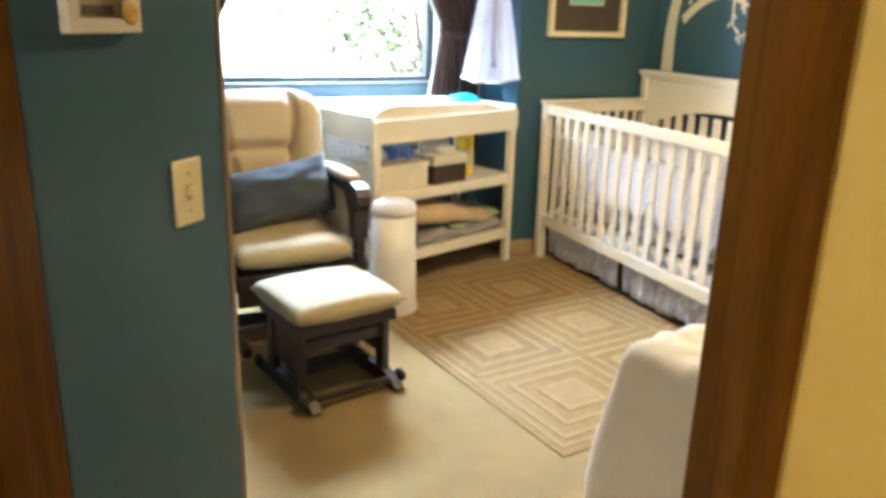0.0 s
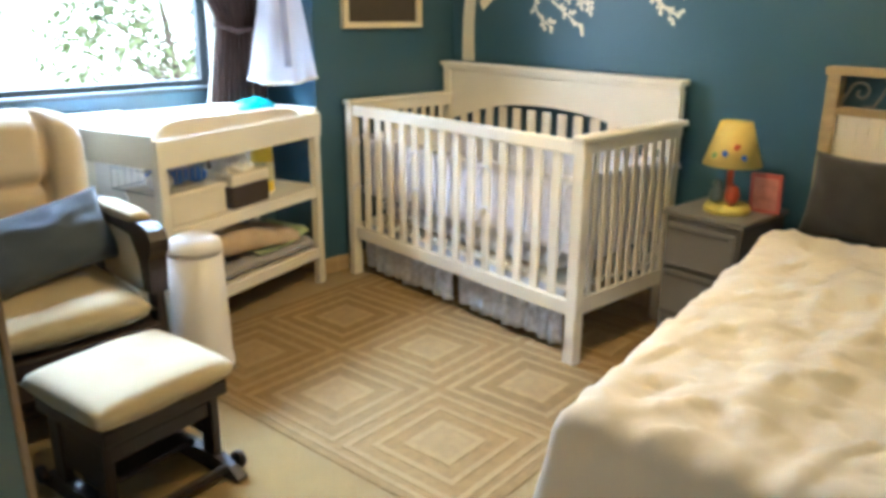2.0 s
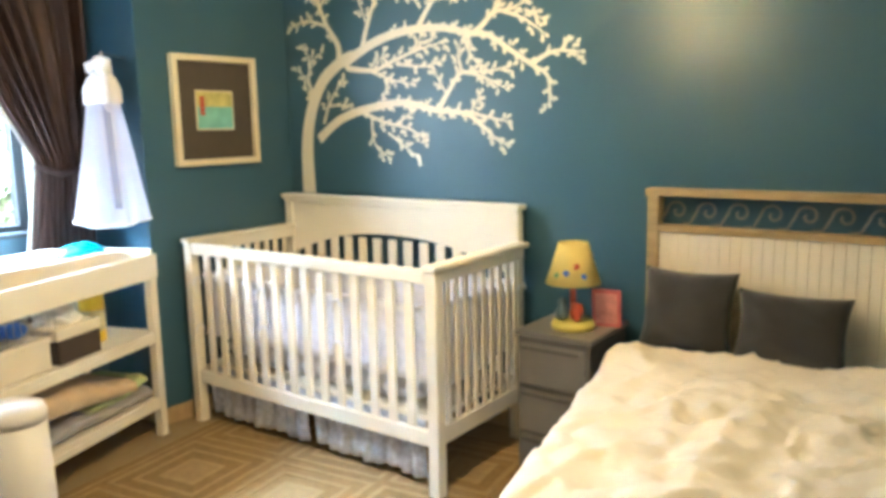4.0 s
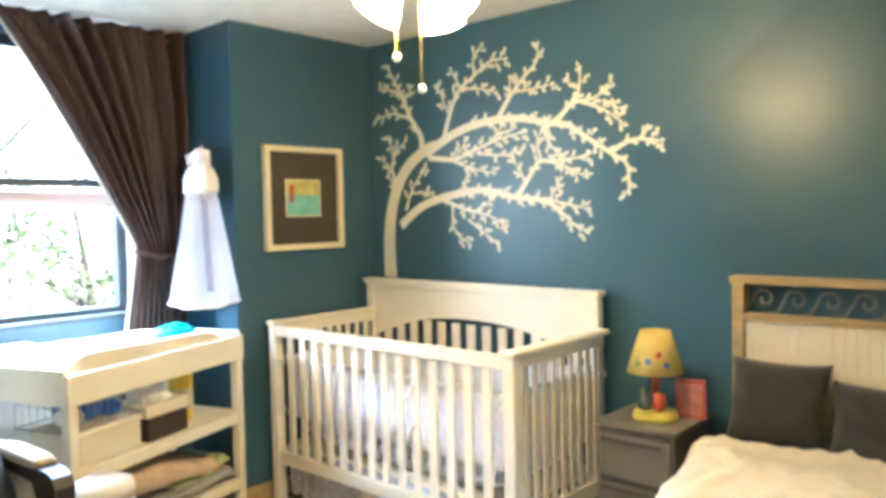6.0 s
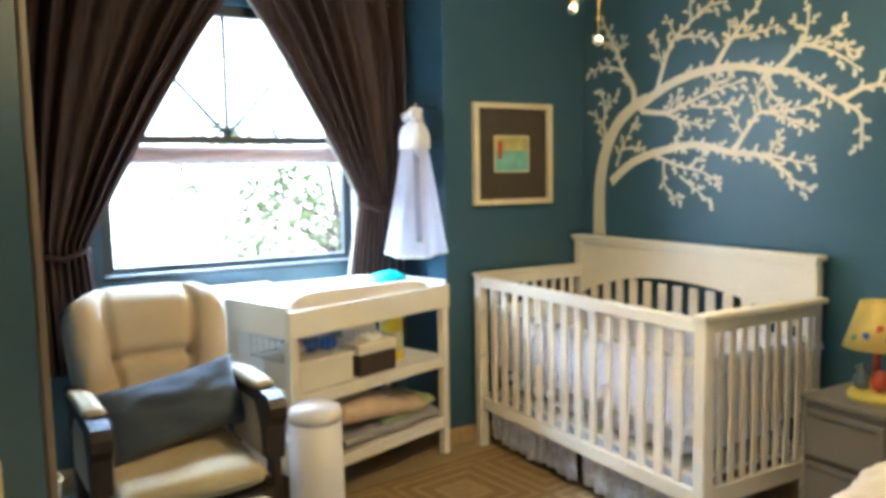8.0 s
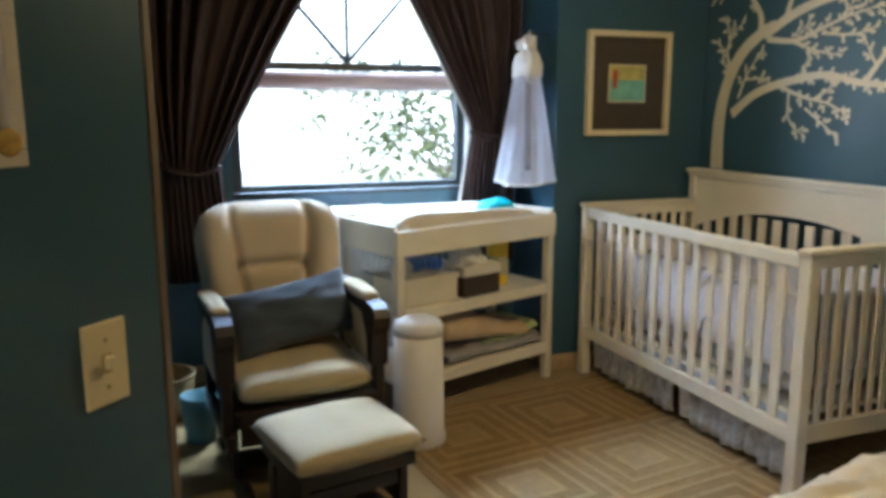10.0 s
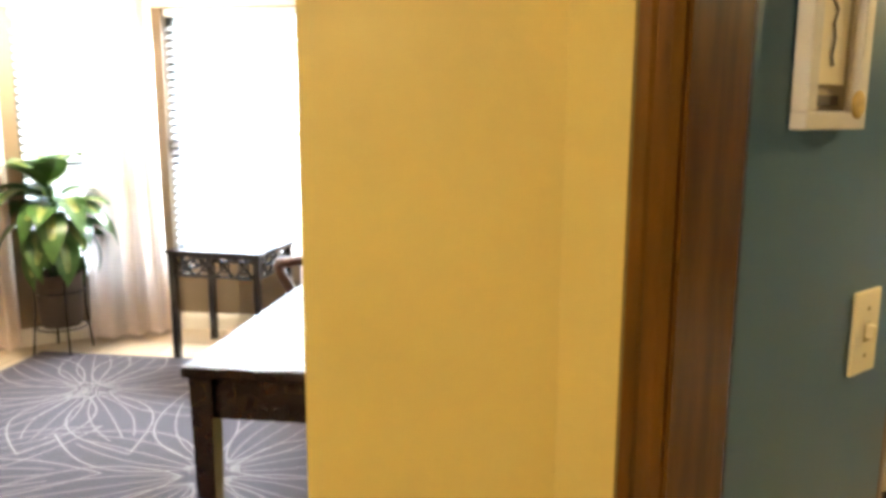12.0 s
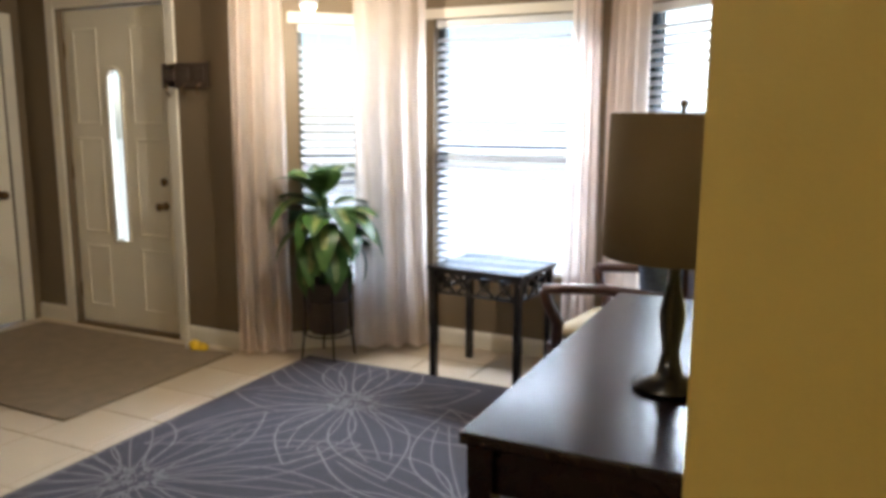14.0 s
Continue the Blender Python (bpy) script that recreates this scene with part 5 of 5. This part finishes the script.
STRIPE = mat("blue_striped_cloth", (0.10, 0.14, 0.26), 0.8, 0.5, 40, 0.3, stretch=(1, 6, 1))


def bay_window(name, a, b, s0, s1, z0, z1, frame_mat, label):
    A, B = Vector((*a, 0)), Vector((*b, 0))
    u = (B - A).normalized()
    ob = tagged(new(name), label, "window", kind="structure")
    ang = math.degrees(math.atan2(u.y, u.x))
    ob.matrix_world = Matrix.Translation(A) @ pose(0, 0, 0, 0, 0, ang) @ pose(s0, 0.04, z0)
    w, h = s1 - s0, z1 - z0
    for nm, q in (("frame_left", (0, 0.035, 0.03, 0.09, 0, h)), ("frame_right", (w - 0.035, w, 0.03, 0.09, 0, h)), ("frame_bottom", (0.035, w - 0.035, 0.03, 0.09, 0, 0.035)), ("frame_top", (0.035, w - 0.035, 0.03, 0.09, h - 0.035, h)), ("meeting_rail", (0.035, w - 0.035, 0.035, 0.085, h * 0.5 - 0.016, h * 0.5 + 0.016))):
        part(nm, bx(*q, 0.003), frame_mat, ob)
    g = part("pane", bx(0.035, w - 0.035, 0.058, 0.062, 0.035, h - 0.035), GLASS, ob)
    g.visible_shadow = False
    bl = thing("window_blind", ob.matrix_world @ pose(0, 0.0, 0), "white slatted blind hanging in the bay window", "blind", "bay window blinds")
    part("head_rail", bx(0.01, w - 0.01, -0.025, 0.022, h - 0.045, h - 0.004, 0.003), WIN_WHITE, bl)
    sl = part("slat", bx(0.012, w - 0.012, -0.022, 0.022, -0.0012, 0.0012), SLATW, bl)
    n = int((h - 0.08) / 0.044)
    sl.matrix_basis = pose(0, 0, 0.03, 34, 0, 0)
    for i in range(1, n):
        shared("slat", sl.data, bl, pose(0, 0, 0.03 + 0.044 * i, 34 + 2 * math.sin(i), 0, 0))
    for x in (0.12, w - 0.12):
        part("cord", tube([(x, -0.024, 0.03), (x, -0.024, h - 0.04)], 0.0015, 5), WIN_WHITE, bl)
    part("bottom_rail", bx(0.012, w - 0.012, -0.02, 0.02, 0.002, 0.016, 0.003), WIN_WHITE, bl)
    cs2 = tagged(part("trim_window", bx(-0.05, w + 0.05, -0.055, -0.042, h, h + 0.055, 0.003), WHITE_TRIM), "white window head trim", "trim", kind="structure")
    cs2.matrix_world = ob.matrix_world
    return ob


bay_window("window_2", BAY[0], BAY[1], 0.28, 0.80, 0.36, 1.84, DARK_WIN, "narrow bay window with dark frame")
bay_window("window_3", BAY[1], BAY[2], 0.12, 1.02, 0.46, 1.88, DARK_WIN, "wide bay window with dark frame")
bay_window("window_4", BAY[2], BAY[3], 0.20, 0.85, 0.46, 1.88, DARK_WIN, "narrow bay window with dark frame")


def sheer_panel(p0, p1, k):
    a, b = Vector((*p0, 0)), Vector((*p1, 0))
    u = (b - a)
    n = Vector((-u.y, u.x, 0)).normalized()
    def fn(s, v):
        z = 2.26 - 2.235 * v
        spread = 0.86 + 0.14 * v + 0.03 * math.sin(v * 5 + k)
        q = 0.5 + (s - 0.5) * spread
        off = (0.022 + 0.014 * v) * math.sin(s * 2 * math.pi * 3.5 + 0.9 * math.sin(v * 3 + k) + 0.8 * math.sin(s * 5 + k)) + 0.012 * noise.noise(Vector((s * 5, v * 2.5, k)))
        return a + u * q + n * off + Vector((0, 0, z))
    ob = thing("sheer_curtain", Matrix.Identity(4), "white sheer floor-length curtain in the bay", "curtain", "bay curtains")
    part("cloth", sheet(fn, 90, 26), SHEER, ob, smooth=True)
    part("hem", tube([fn(i / 60, 0.995) for i in range(61)], 0.006, 5), SHEER, ob)


sheer_panel((-6.22, 0.22), (-5.98, 0.40), 0.0)
sheer_panel((-5.70, 0.60), (-5.34, 0.84), 1.7)
sheer_panel((-4.55, 0.86), (-4.38, 0.88), 3.1)
sheer_panel((-4.33, 0.84), (-4.12, 0.70), 4.6)
cr = thing("bay_curtain_rod", Matrix.Identity(4), "bent metal curtain rod across the bay", "curtain rod")
part("rod", tube([(-6.24, 0.24, 2.27), (-5.5, 0.88, 2.27), (-4.36, 0.88, 2.27), (-3.6, 0.36, 2.27)], 0.009, 8), BRONZE, cr)
for x, y in ((-5.5, 0.88), (-4.36, 0.88)):
    part("bracket", bx(x - 0.008, x + 0.008, y, 0.98, 2.262, 2.278), BRONZE, cr)

# -- entry door --
ed = tagged(new("door_1"), "white panelled entry door with tall arched glass", "door", kind="structure")
ed.matrix_world = pose(-7.655, YF + 0.05, 0)
gx0, gx1 = 0.345, 0.465
panel = bmesh.new()
for q in ((0, gx0, 0.0, 0.045, 0.01, 1.97), (gx1, 0.89, 0.0, 0.045, 0.01, 1.97), (gx0, gx1, 0.0, 0.045, 0.01, 0.56), (gx0, gx1, 0.0, 0.045, 1.62, 1.97)):
    box(panel, *q)
part("leaf", panel, DOOR_WHITE, ed)
cx, r = (gx0 + gx1) / 2, (gx1 - gx0) / 2
for s in (1, -1):
    arc = [(cx + s * r * math.cos(a * math.pi / 20), 1.56 + r * math.sin(a * math.pi / 20)) for a in range(11)]
    part("arch_corner", slab(arc + [(cx, 1.62), (cx + s * r, 1.62)], "y", 0.001, 0.044), DOOR_WHITE, ed)
loop = [(gx0, 0, 0.56), (gx0, 0, 1.56)] + [(cx - r * math.cos(a * math.pi / 10), 0, 1.56 + r * math.sin(a * math.pi / 10)) for a in range(1, 10)] + [(gx1, 0, 1.56), (gx1, 0, 0.56), (gx0, 0, 0.56)]
part("glass_trim", tube(loop, 0.012, 8), DOOR_WHITE, ed, smooth=True)
g = part("pane", bx(gx0, gx1, 0.02, 0.026, 0.56, 1.62), GLASS, ed)
g.visible_shadow = False
for z0, z1 in ((0.12, 0.52), (0.60, 1.20), (1.28, 1.86)):
    for x0, x1 in ((0.07, 0.28), (0.55, 0.80)):
        pm = bmesh.new()
        for q in ((x0, x1, z0, z0 + 0.018), (x0, x1, z1 - 0.018, z1), (x0, x0 + 0.018, z0 + 0.018, z1 - 0.018), (x1 - 0.018, x1, z0 + 0.018, z1 - 0.018)):
            box(pm, q[0], q[1], -0.006, 0.001, q[2], q[3], 0.003, 1)
        part("panel_moulding", pm, DOOR_WHITE, ed)
kn = part("knob", lathe([(0.028, 0), (0.028, 0.006), (0.011, 0.010), (0.011, 0.035), (0.026, 0.045), (0.028, 0.058), (0.016, 0.068), (0.0, 0.07)], 20), BRONZE, ed, "bronze door knob", smooth=True)
kn.matrix_basis = pose(0.775, -0.001, 0.80, 90, 0, 0)
db2 = part("deadbolt", lathe([(0.026, 0), (0.026, 0.010), (0.018, 0.016), (0.0, 0.017)], 20), BRONZE, ed, "bronze deadbolt", smooth=True)
db2.matrix_basis = pose(0.775, -0.001, 0.945, 90, 0, 0)
for z in (0.22, 0.98, 1.74):
    part("hinge", bx(-0.012, 0.004, -0.008, 0.002, z - 0.045, z + 0.045, 0.002), BRONZE, ed)
part("threshold", bx(-0.005, 0.895, -0.06, 0.06, -0.004, 0.012, 0.004), BRONZE, ed)
for nm, q in (("trim_entry_left", (-7.735, -7.662, 0, 2.05)), ("trim_entry_right", (-6.762, -6.69, 0, 2.05)), ("trim_entry_head", (-7.66, -6.764, 1.98, 2.05))):
    tagged(part(nm, bx(q[0], q[1], YF - 0.018, YF - 0.001, q[2], q[3], 0.004), WHITE_TRIM), "white entry door casing", "trim", kind="structure")
cd = tagged(new("door_2"), "plain white closet door with bronze knob", "door", kind="structure")
cd.matrix_world = pose(-8.03, -0.63, 0)
part("leaf", bx(0, 0.035, 0.0, 0.82, 0.01, 1.89, 0.002), DOOR_WHITE, cd)
k2 = part("knob", lathe([(0.026, 0), (0.026, 0.006), (0.010, 0.010), (0.010, 0.03), (0.024, 0.04), (0.026, 0.052), (0.014, 0.06), (0.0, 0.062)], 20), BRONZE, cd, "bronze door knob", smooth=True)
k2.matrix_basis = pose(0.036, 0.74, 0.84, 0, 90, 0)
for nm, q in (("trim_closet_left", (-0.71, -0.642, 0, 1.96)), ("trim_closet_right", (0.202, 0.27, 0, 1.96)), ("trim_closet_head", (-0.64, 0.20, 1.90, 1.96))):
    tagged(part(nm, bx(-7.999, -7.982, q[0], q[1], q[2], q[3], 0.004), WHITE_TRIM), "white closet door casing", "trim", kind="structure")

hk = thing("hook_rack", pose(-6.62, YF, 1.53), "dark wooden wall rack with three square tiles and hooks", "hook rack")
part("board", bx(-0.17, 0.17, -0.018, -0.001, -0.04, 0.10, 0.004), mat("dark_rack_wood", (0.05, 0.032, 0.022), 0.5, 0.2, 12, 0.1), hk)
for x in (-0.11, 0, 0.11):
    part("tile", bx(x - 0.034, x + 0.034, -0.024, -0.017, 0.0, 0.07, 0.003), POT, hk)
    part("hook", tube([(x, -0.018, -0.02), (x, -0.045, -0.035), (x, -0.05, -0.065), (x, -0.032, -0.08), (x, -0.028, -0.062)], 0.005, 6), BRONZE, hk, smooth=True)

# -- plant --
pl = thing("plant_stand", pose(-5.78, 0.46, 0), "black wire plant stand with dark pot", "plant stand")
for k in range(4):
    a = radians(45 + 90 * k)
    part("leg", tube([(0.15 * math.cos(a), 0.15 * math.sin(a), 0.0), (0.125 * math.cos(a), 0.125 * math.sin(a), 0.25), (0.135 * math.cos(a), 0.135 * math.sin(a), 0.56)], 0.006, 6), BLACK, pl)
for z, rr in ((0.14, 0.128), (0.34, 0.129), (0.56, 0.135)):
    part("hoop", tube([(rr * math.cos(i * math.pi / 14), rr * math.sin(i * math.pi / 14), z) for i in range(29)], 0.005, 6), BLACK, pl)
part("pot", lathe([(0.095, 0.145), (0.105, 0.16), (0.118, 0.42), (0.124, 0.44), (0.112, 0.44), (0.10, 0.40), (0.0, 0.40)], 28), POT, pl, smooth=True)
pt = thing("potted_plant", pose(-5.78, 0.46, 0.40), "dumb cane plant with large variegated green leaves", "plant")


def leaf_shape(L, Wd, bend, half=1.0):
    def fn(u, v):
        w = Wd * half * (math.sin(math.pi * min(v * 1.02, 1)) ** 0.75) * (1 - 0.35 * v)
        s = (u - 0.5) * 2
        return Vector((v * L * math.cos(bend * v * 0.6), s * w, -bend * 0.5 * L * v * v + 0.25 * w * abs(s)))
    return sheet(fn, 6, 10)


lm = []
rp = random.Random(3)
for k in range(4):
    o1 = part("leaf", leaf_shape(0.24 + 0.03 * k, 0.092, 0.5 + 0.35 * k), LEAF_V, pt, smooth=True)
    o2 = part("leaf_middle", leaf_shape(0.22 + 0.03 * k, 0.092, 0.5 + 0.35 * k, 0.30), LEAF_Y, o1, smooth=True)
    o2.location = (0.008, 0, 0.003)
    lm.append((o1, o2))
    m0 = pose(0, 0, 0.40, 0, -20, k * 90)
    o1.matrix_basis = m0
for i in range(40):
    k = rp.randrange(4)
    h = rp.uniform(0.18, 0.50)
    el = -62 + 105 * (0.50 - h) / 0.32 + rp.uniform(-12, 12)
    o = shared("leaf", lm[k][0].data, pt, pose(0.02 * rp.uniform(-1, 1), 0.02 * rp.uniform(-1, 1), h, 0, el, i * 137.5) @ pose(0.06, 0, 0, rp.uniform(-15, 15), 0, 0))
    o2 = shared("leaf_middle", lm[k][1].data, o, pose(0.008, 0, 0.003))
part("stem", tube([(0, 0, 0), (0.01, 0.01, 0.25), (0, -0.01, 0.50)], 0.016, 8), LEAF_V, pt)
for k in range(5):
    a = k * 1.3
    part("stem", tube([(0.03 * math.cos(a), 0.03 * math.sin(a), 0), (0.06 * math.cos(a), 0.06 * math.sin(a), 0.3)], 0.009, 6), LEAF_V, pt)

# -- side table --
st = thing("side_table", pose(-4.84, 0.58, 0, 0, 0, -5), "black side table with open fretwork apron", "side table")
w2, d2 = 0.255, 0.21
part("top", bx(-w2 - 0.012, w2 + 0.012, -d2 - 0.012, d2 + 0.012, 0.572, 0.592, 0.004), BLACK, st)
for sx in (-1, 1):
    for sy in (-1, 1):
        part("leg", bx(sx * (w2 - 0.018) - 0.018, sx * (w2 - 0.018) + 0.018, sy * (d2 - 0.018) - 0.018, sy * (d2 - 0.018) + 0.018, 0, 0.572, 0.003), BLACK, st)


def fret(n, L, h, at):
    c = L / n
    part("fret_rail", bx(0, L, -0.008, 0.008, 0, 0.014), BLACK, st).matrix_basis = at
    part("fret_rail", bx(0, L, -0.008, 0.008, h - 0.014, h), BLACK, st).matrix_basis = at
    for i in range(n):
        bm = bmesh.new()
        for s in (1, -1):
            m = pose((i + 0.5) * c, 0, h / 2, 0, s * math.degrees(math.atan2(h, c)), 0)
            box(bm, -0.5 * math.hypot(c, h) * 0.96, 0.5 * math.hypot(c, h) * 0.96, -0.007, 0.007, -0.006, 0.006, m=m)
        tube([((i + 0.5) * c + 0.026 * math.cos(a * math.pi / 8), 0, h / 2 + 0.026 * math.sin(a * math.pi / 8)) for a in range(17)], 0.006, 5, bm)
        part("fretwork", bm, BLACK, st).matrix_basis = at


for sy in (-1, 1):
    fret(4, 2 * w2 - 0.072, 0.12, pose(-w2 + 0.036, sy * (d2 - 0.018), 0.45))
for sx in (-1, 1):
    fret(3, 2 * d2 - 0.072, 0.12, pose(sx * (w2 - 0.018), -d2 + 0.036, 0.45, 0, 0, 90))

# -- desk and lamp --
dk = thing("desk", pose(-3.725, -1.20, 0), "dark mahogany desk with tapered legs", "desk")
part("top", bx(-0.215, 0.235, -0.63, 0.66, 0.735, 0.76, 0.005), DESK, dk)
for y in (-0.585, 0.60):
    part("apron", bx(-0.165, 0.19, y - 0.010, y + 0.010, 0.635, 0.735), DESK, dk)
for x in (-0.178, 0.205):
    part("apron", bx(x - 0.010, x + 0.010, -0.57, 0.58, 0.635, 0.735), DESK, dk)
    for y in (-0.59, 0.605):
        lg = bmesh.new()
        bmesh.ops.create_cone(lg, cap_ends=True, segments=4, radius1=0.022, radius2=0.036, depth=0.735, matrix=pose(0, 0, 0.3675, 0, 0, 45))
        part("leg", lg, DESK, dk).location = (x, y, 0)
dl = thing("desk_lamp", pose(-3.635, -1.42, 0.76), "table lamp with taupe linen drum shade", "table lamp")
part("shade", lathe([(0.150, 0.285), (0.143, 0.575), (0.140, 0.575), (0.147, 0.287), (0.150, 0.285)], 40), SHADE_T, dl, smooth=True)
part("base", lathe([(0.075, 0), (0.078, 0.012), (0.03, 0.03), (0.018, 0.08), (0.028, 0.16), (0.012, 0.24), (0.010, 0.42), (0.0, 0.42)], 24), BLACK, dl, smooth=True)
part("finial", lathe([(0.004, 0.55), (0.004, 0.585), (0.010, 0.592), (0.0, 0.606)], 12), BRONZE, dl, smooth=True)
part("spider", tube([(-0.141, 0, 0.565), (0.141, 0, 0.565)], 0.003, 6), BRONZE, dl)
# -- armchair by the bay --
ac = thing("wooden_armchair", pose(-4.06, 0.16, 0, 0, 0, -8), "reddish wooden armchair with cream seat", "armchair")
part("seat", cushion(0.50, 0.50, 0.09, 0.2, 12), CREAM_LIGHT, ac, smooth=True).location = (0, 0, 0.40)
part("seat_frame", bx(-0.25, 0.25, -0.25, 0.25, 0.35, 0.405, 0.006), CHAIR_WOOD, ac)
for s in (-1, 1):
    part("arm", tube([(0.24, s * 0.26, 0.66), (0.0, s * 0.27, 0.665), (-0.16, s * 0.28, 0.65), (-0.25, s * 0.285, 0.64)], 0.022, 10), CHAIR_WOOD, ac, smooth=True)
    part("arm_support", tube([(-0.25, s * 0.285, 0.64), (-0.235, s * 0.275, 0.58), (-0.19, s * 0.265, 0.50), (-0.20, s * 0.26, 0.40)], 0.024, 10), CHAIR_WOOD, ac, smooth=True)
    part("front_leg", tube([(-0.22, s * 0.23, 0.36), (-0.23, s * 0.235, 0.15), (-0.23, s * 0.235, 0.0)], 0.024, 10, taper=0.015), CHAIR_WOOD, ac, smooth=True)
    part("back_post", tube([(0.25, s * 0.22, 0.0), (0.23, s * 0.23, 0.40), (0.28, s * 0.235, 0.95)], 0.022, 10), CHAIR_WOOD, ac, smooth=True)
part("top_rail", bx(0.265, 0.295, -0.235, 0.235, 0.88, 0.96, 0.008), CHAIR_WOOD, ac)
part("splat", bx(0.25, 0.268, -0.07, 0.07, 0.42, 0.89, 0.006), CHAIR_WOOD, ac)
tagged(part("striped_pillow", cushion(0.40, 0.34, 0.15, 0.1, 16, 0.015, soft=True), STRIPE, smooth=True), "blue striped pillow on the wooden armchair", "pillow").matrix_world = pose(-4.06, 0.16, 0, 0, 0, -8) @ pose(0.14, 0, 0.485, 0, 0, 90) @ pose(0, 0, 0, 72, 0, 0) @ pose(0, 0.17, 0)

# -- rug, mat, pendant, toy --
lr = thing("flower_rug", Matrix.Identity(4), "grey wool rug with pale outlined flowers", "rug")
part("field", bx(-5.87, -3.72, -3.05, 0.40, 0.0, 0.011, 0.003), RUG_GREY, lr)


def petal_line(c, a, length, wd, side, bend):
    """From the flower's centre to the petal's tip along one side (-1 to 1) of its width."""
    out = []
    for i in range(19):
        t = i / 18
        x, y = length * (0.10 + 0.90 * t), side * wd * math.sin(math.pi * t ** 0.85) + bend * length * t * t
        out.append(Vector((min(max(c[0] + x * math.cos(a) - y * math.sin(a), -5.85), -3.74), min(max(c[1] + x * math.sin(a) + y * math.cos(a), -3.03), 0.38))))
    return out


def flat_line(bm, line, w, z):
    prev = None
    for i, p in enumerate(line):
        d = (line[min(i + 1, len(line) - 1)] - line[max(i - 1, 0)]).normalized()
        n = Vector((-d.y, d.x)) * w / 2
        q = [bm.verts.new((*(p + n), z)), bm.verts.new((*(p - n), z))]
        if prev:
            bm.faces.new((prev[0], prev[1], q[1], q[0]))
        prev = q


rf = random.Random(8)
for fi, (fx, fy, big, n) in enumerate(((-5.26, -0.12, 0.80, 9), (-5.57, -1.15, 0.80, 9), (-4.35, -0.85, 0.80, 8), (-4.30, -2.35, 0.8, 8), (-5.55, -2.8, 0.7, 7))):
    bm = bmesh.new()
    for k in range(n):
        a = k * 2 * math.pi / n + rf.uniform(-0.15, 0.15) + fi
        reach, bend = big * rf.uniform(0.75, 1.2), rf.uniform(-0.12, 0.12)
        for q, side in enumerate((-1.0, 1.0, -0.45, 0.05, 0.5)):
            line = petal_line((fx, fy), a, reach, 0.21 * big, side, bend)
            flat_line(bm, line if q < 2 else line[:15], 0.008 if q < 2 else 0.006, 0.0122 + 0.0001 * q)
    for k in range(26):
        a, r = rf.uniform(0, 6.28), rf.uniform(0.02, 0.11)
        c = Vector((fx + r * math.cos(a), fy + r * math.sin(a)))
        flat_line(bm, [c + 0.014 * Vector((math.cos(q * math.pi / 4), math.sin(q * math.pi / 4))) for q in range(9)], 0.006, 0.0129)
    part("flower", bm, RUG_CREAM, lr)
tagged(part("entry_mat", bx(-7.85, -6.28, -0.86, 0.24, 0.0, 0.012, 0.004), MATT), "brown carpet mat inside the entry door", "mat")
pe = thing("pendant_light", pose(-5.54, 0.0, 0), "small clear glass pendant light", "pendant light")
part("drop", lathe([(0.0, 1.80), (0.012, 1.805), (0.035, 1.83), (0.042, 1.86), (0.03, 1.89), (0.012, 1.90), (0.0, 1.90)], 20), PLASTIC, pe, smooth=True)
part("rod", tube([(0, 0, 1.90), (0, 0, H)], 0.006, 8), BRASS, pe)
part("canopy", lathe([(0.05, H - 0.02), (0.05, H)], 20), BRASS, pe)
ty = thing("yellow_toy", pose(-6.52, 0.20, 0), "small yellow and white toy on the tiles", "toy")
for k, (x, y, s, m) in enumerate(((0, 0, 0.035, YEL), (0.05, 0.01, 0.028, YEL), (-0.045, 0.01, 0.03, TISSUE))):
    bm = bmesh.new()
    bmesh.ops.create_icosphere(bm, subdivisions=3, radius=s)
    for v in bm.verts:
        v.co *= 1 + 0.25 * noise.noise(v.co * 40 + Vector((k, 0, 0)))
    part("lump", bm, m, ty, smooth=True).location = (x, y, s * 0.9)

lamp_point("pendant_bulb", (-5.54, 0.0, 1.76), PENDANT_W, (1.0, 0.84, 0.62), 0.04)
# invented fixture and fill lamp, out of view, to brighten the yellow wall
hl = thing("hall_ceiling_light", pose(-4.3, -4.1, 0), "unseen dome light added to brighten the yellow hall wall", "ceiling light")
part("dome", lathe([(0.0, H - 0.09), (0.06, H - 0.085), (0.11, H - 0.06), (0.13, H - 0.02), (0.13, H - 0.012)], 28), BULB, hl, smooth=True)
part("rim", lathe([(0.14, H - 0.015), (0.145, H)], 28), BRASS, hl)
lamp_point("hall_bulb", (-4.3, -4.1, H - 0.14), HALL_W, (1.0, 0.88, 0.68), 0.09)

# -- floor tiles --
TS = 0.345
tl = bx(0.003, TS - 0.003, 0.003, TS - 0.003, -0.012, 0.0, 0.002, 1)
first = part("tile", tl, TILE, bpy.data.objects["floor_living"])
first.matrix_basis = pose(-8.02, 0.70, 0)
for i in range(17):
    for j in range(17):
        x, y = -8.02 + i * TS, 0.70 - j * TS
        if (i or j) and not (x + TS > -3.05 and y > -2.6):
            shared("tile", first.data, bpy.data.objects["floor_living"], pose(x, y, 0))
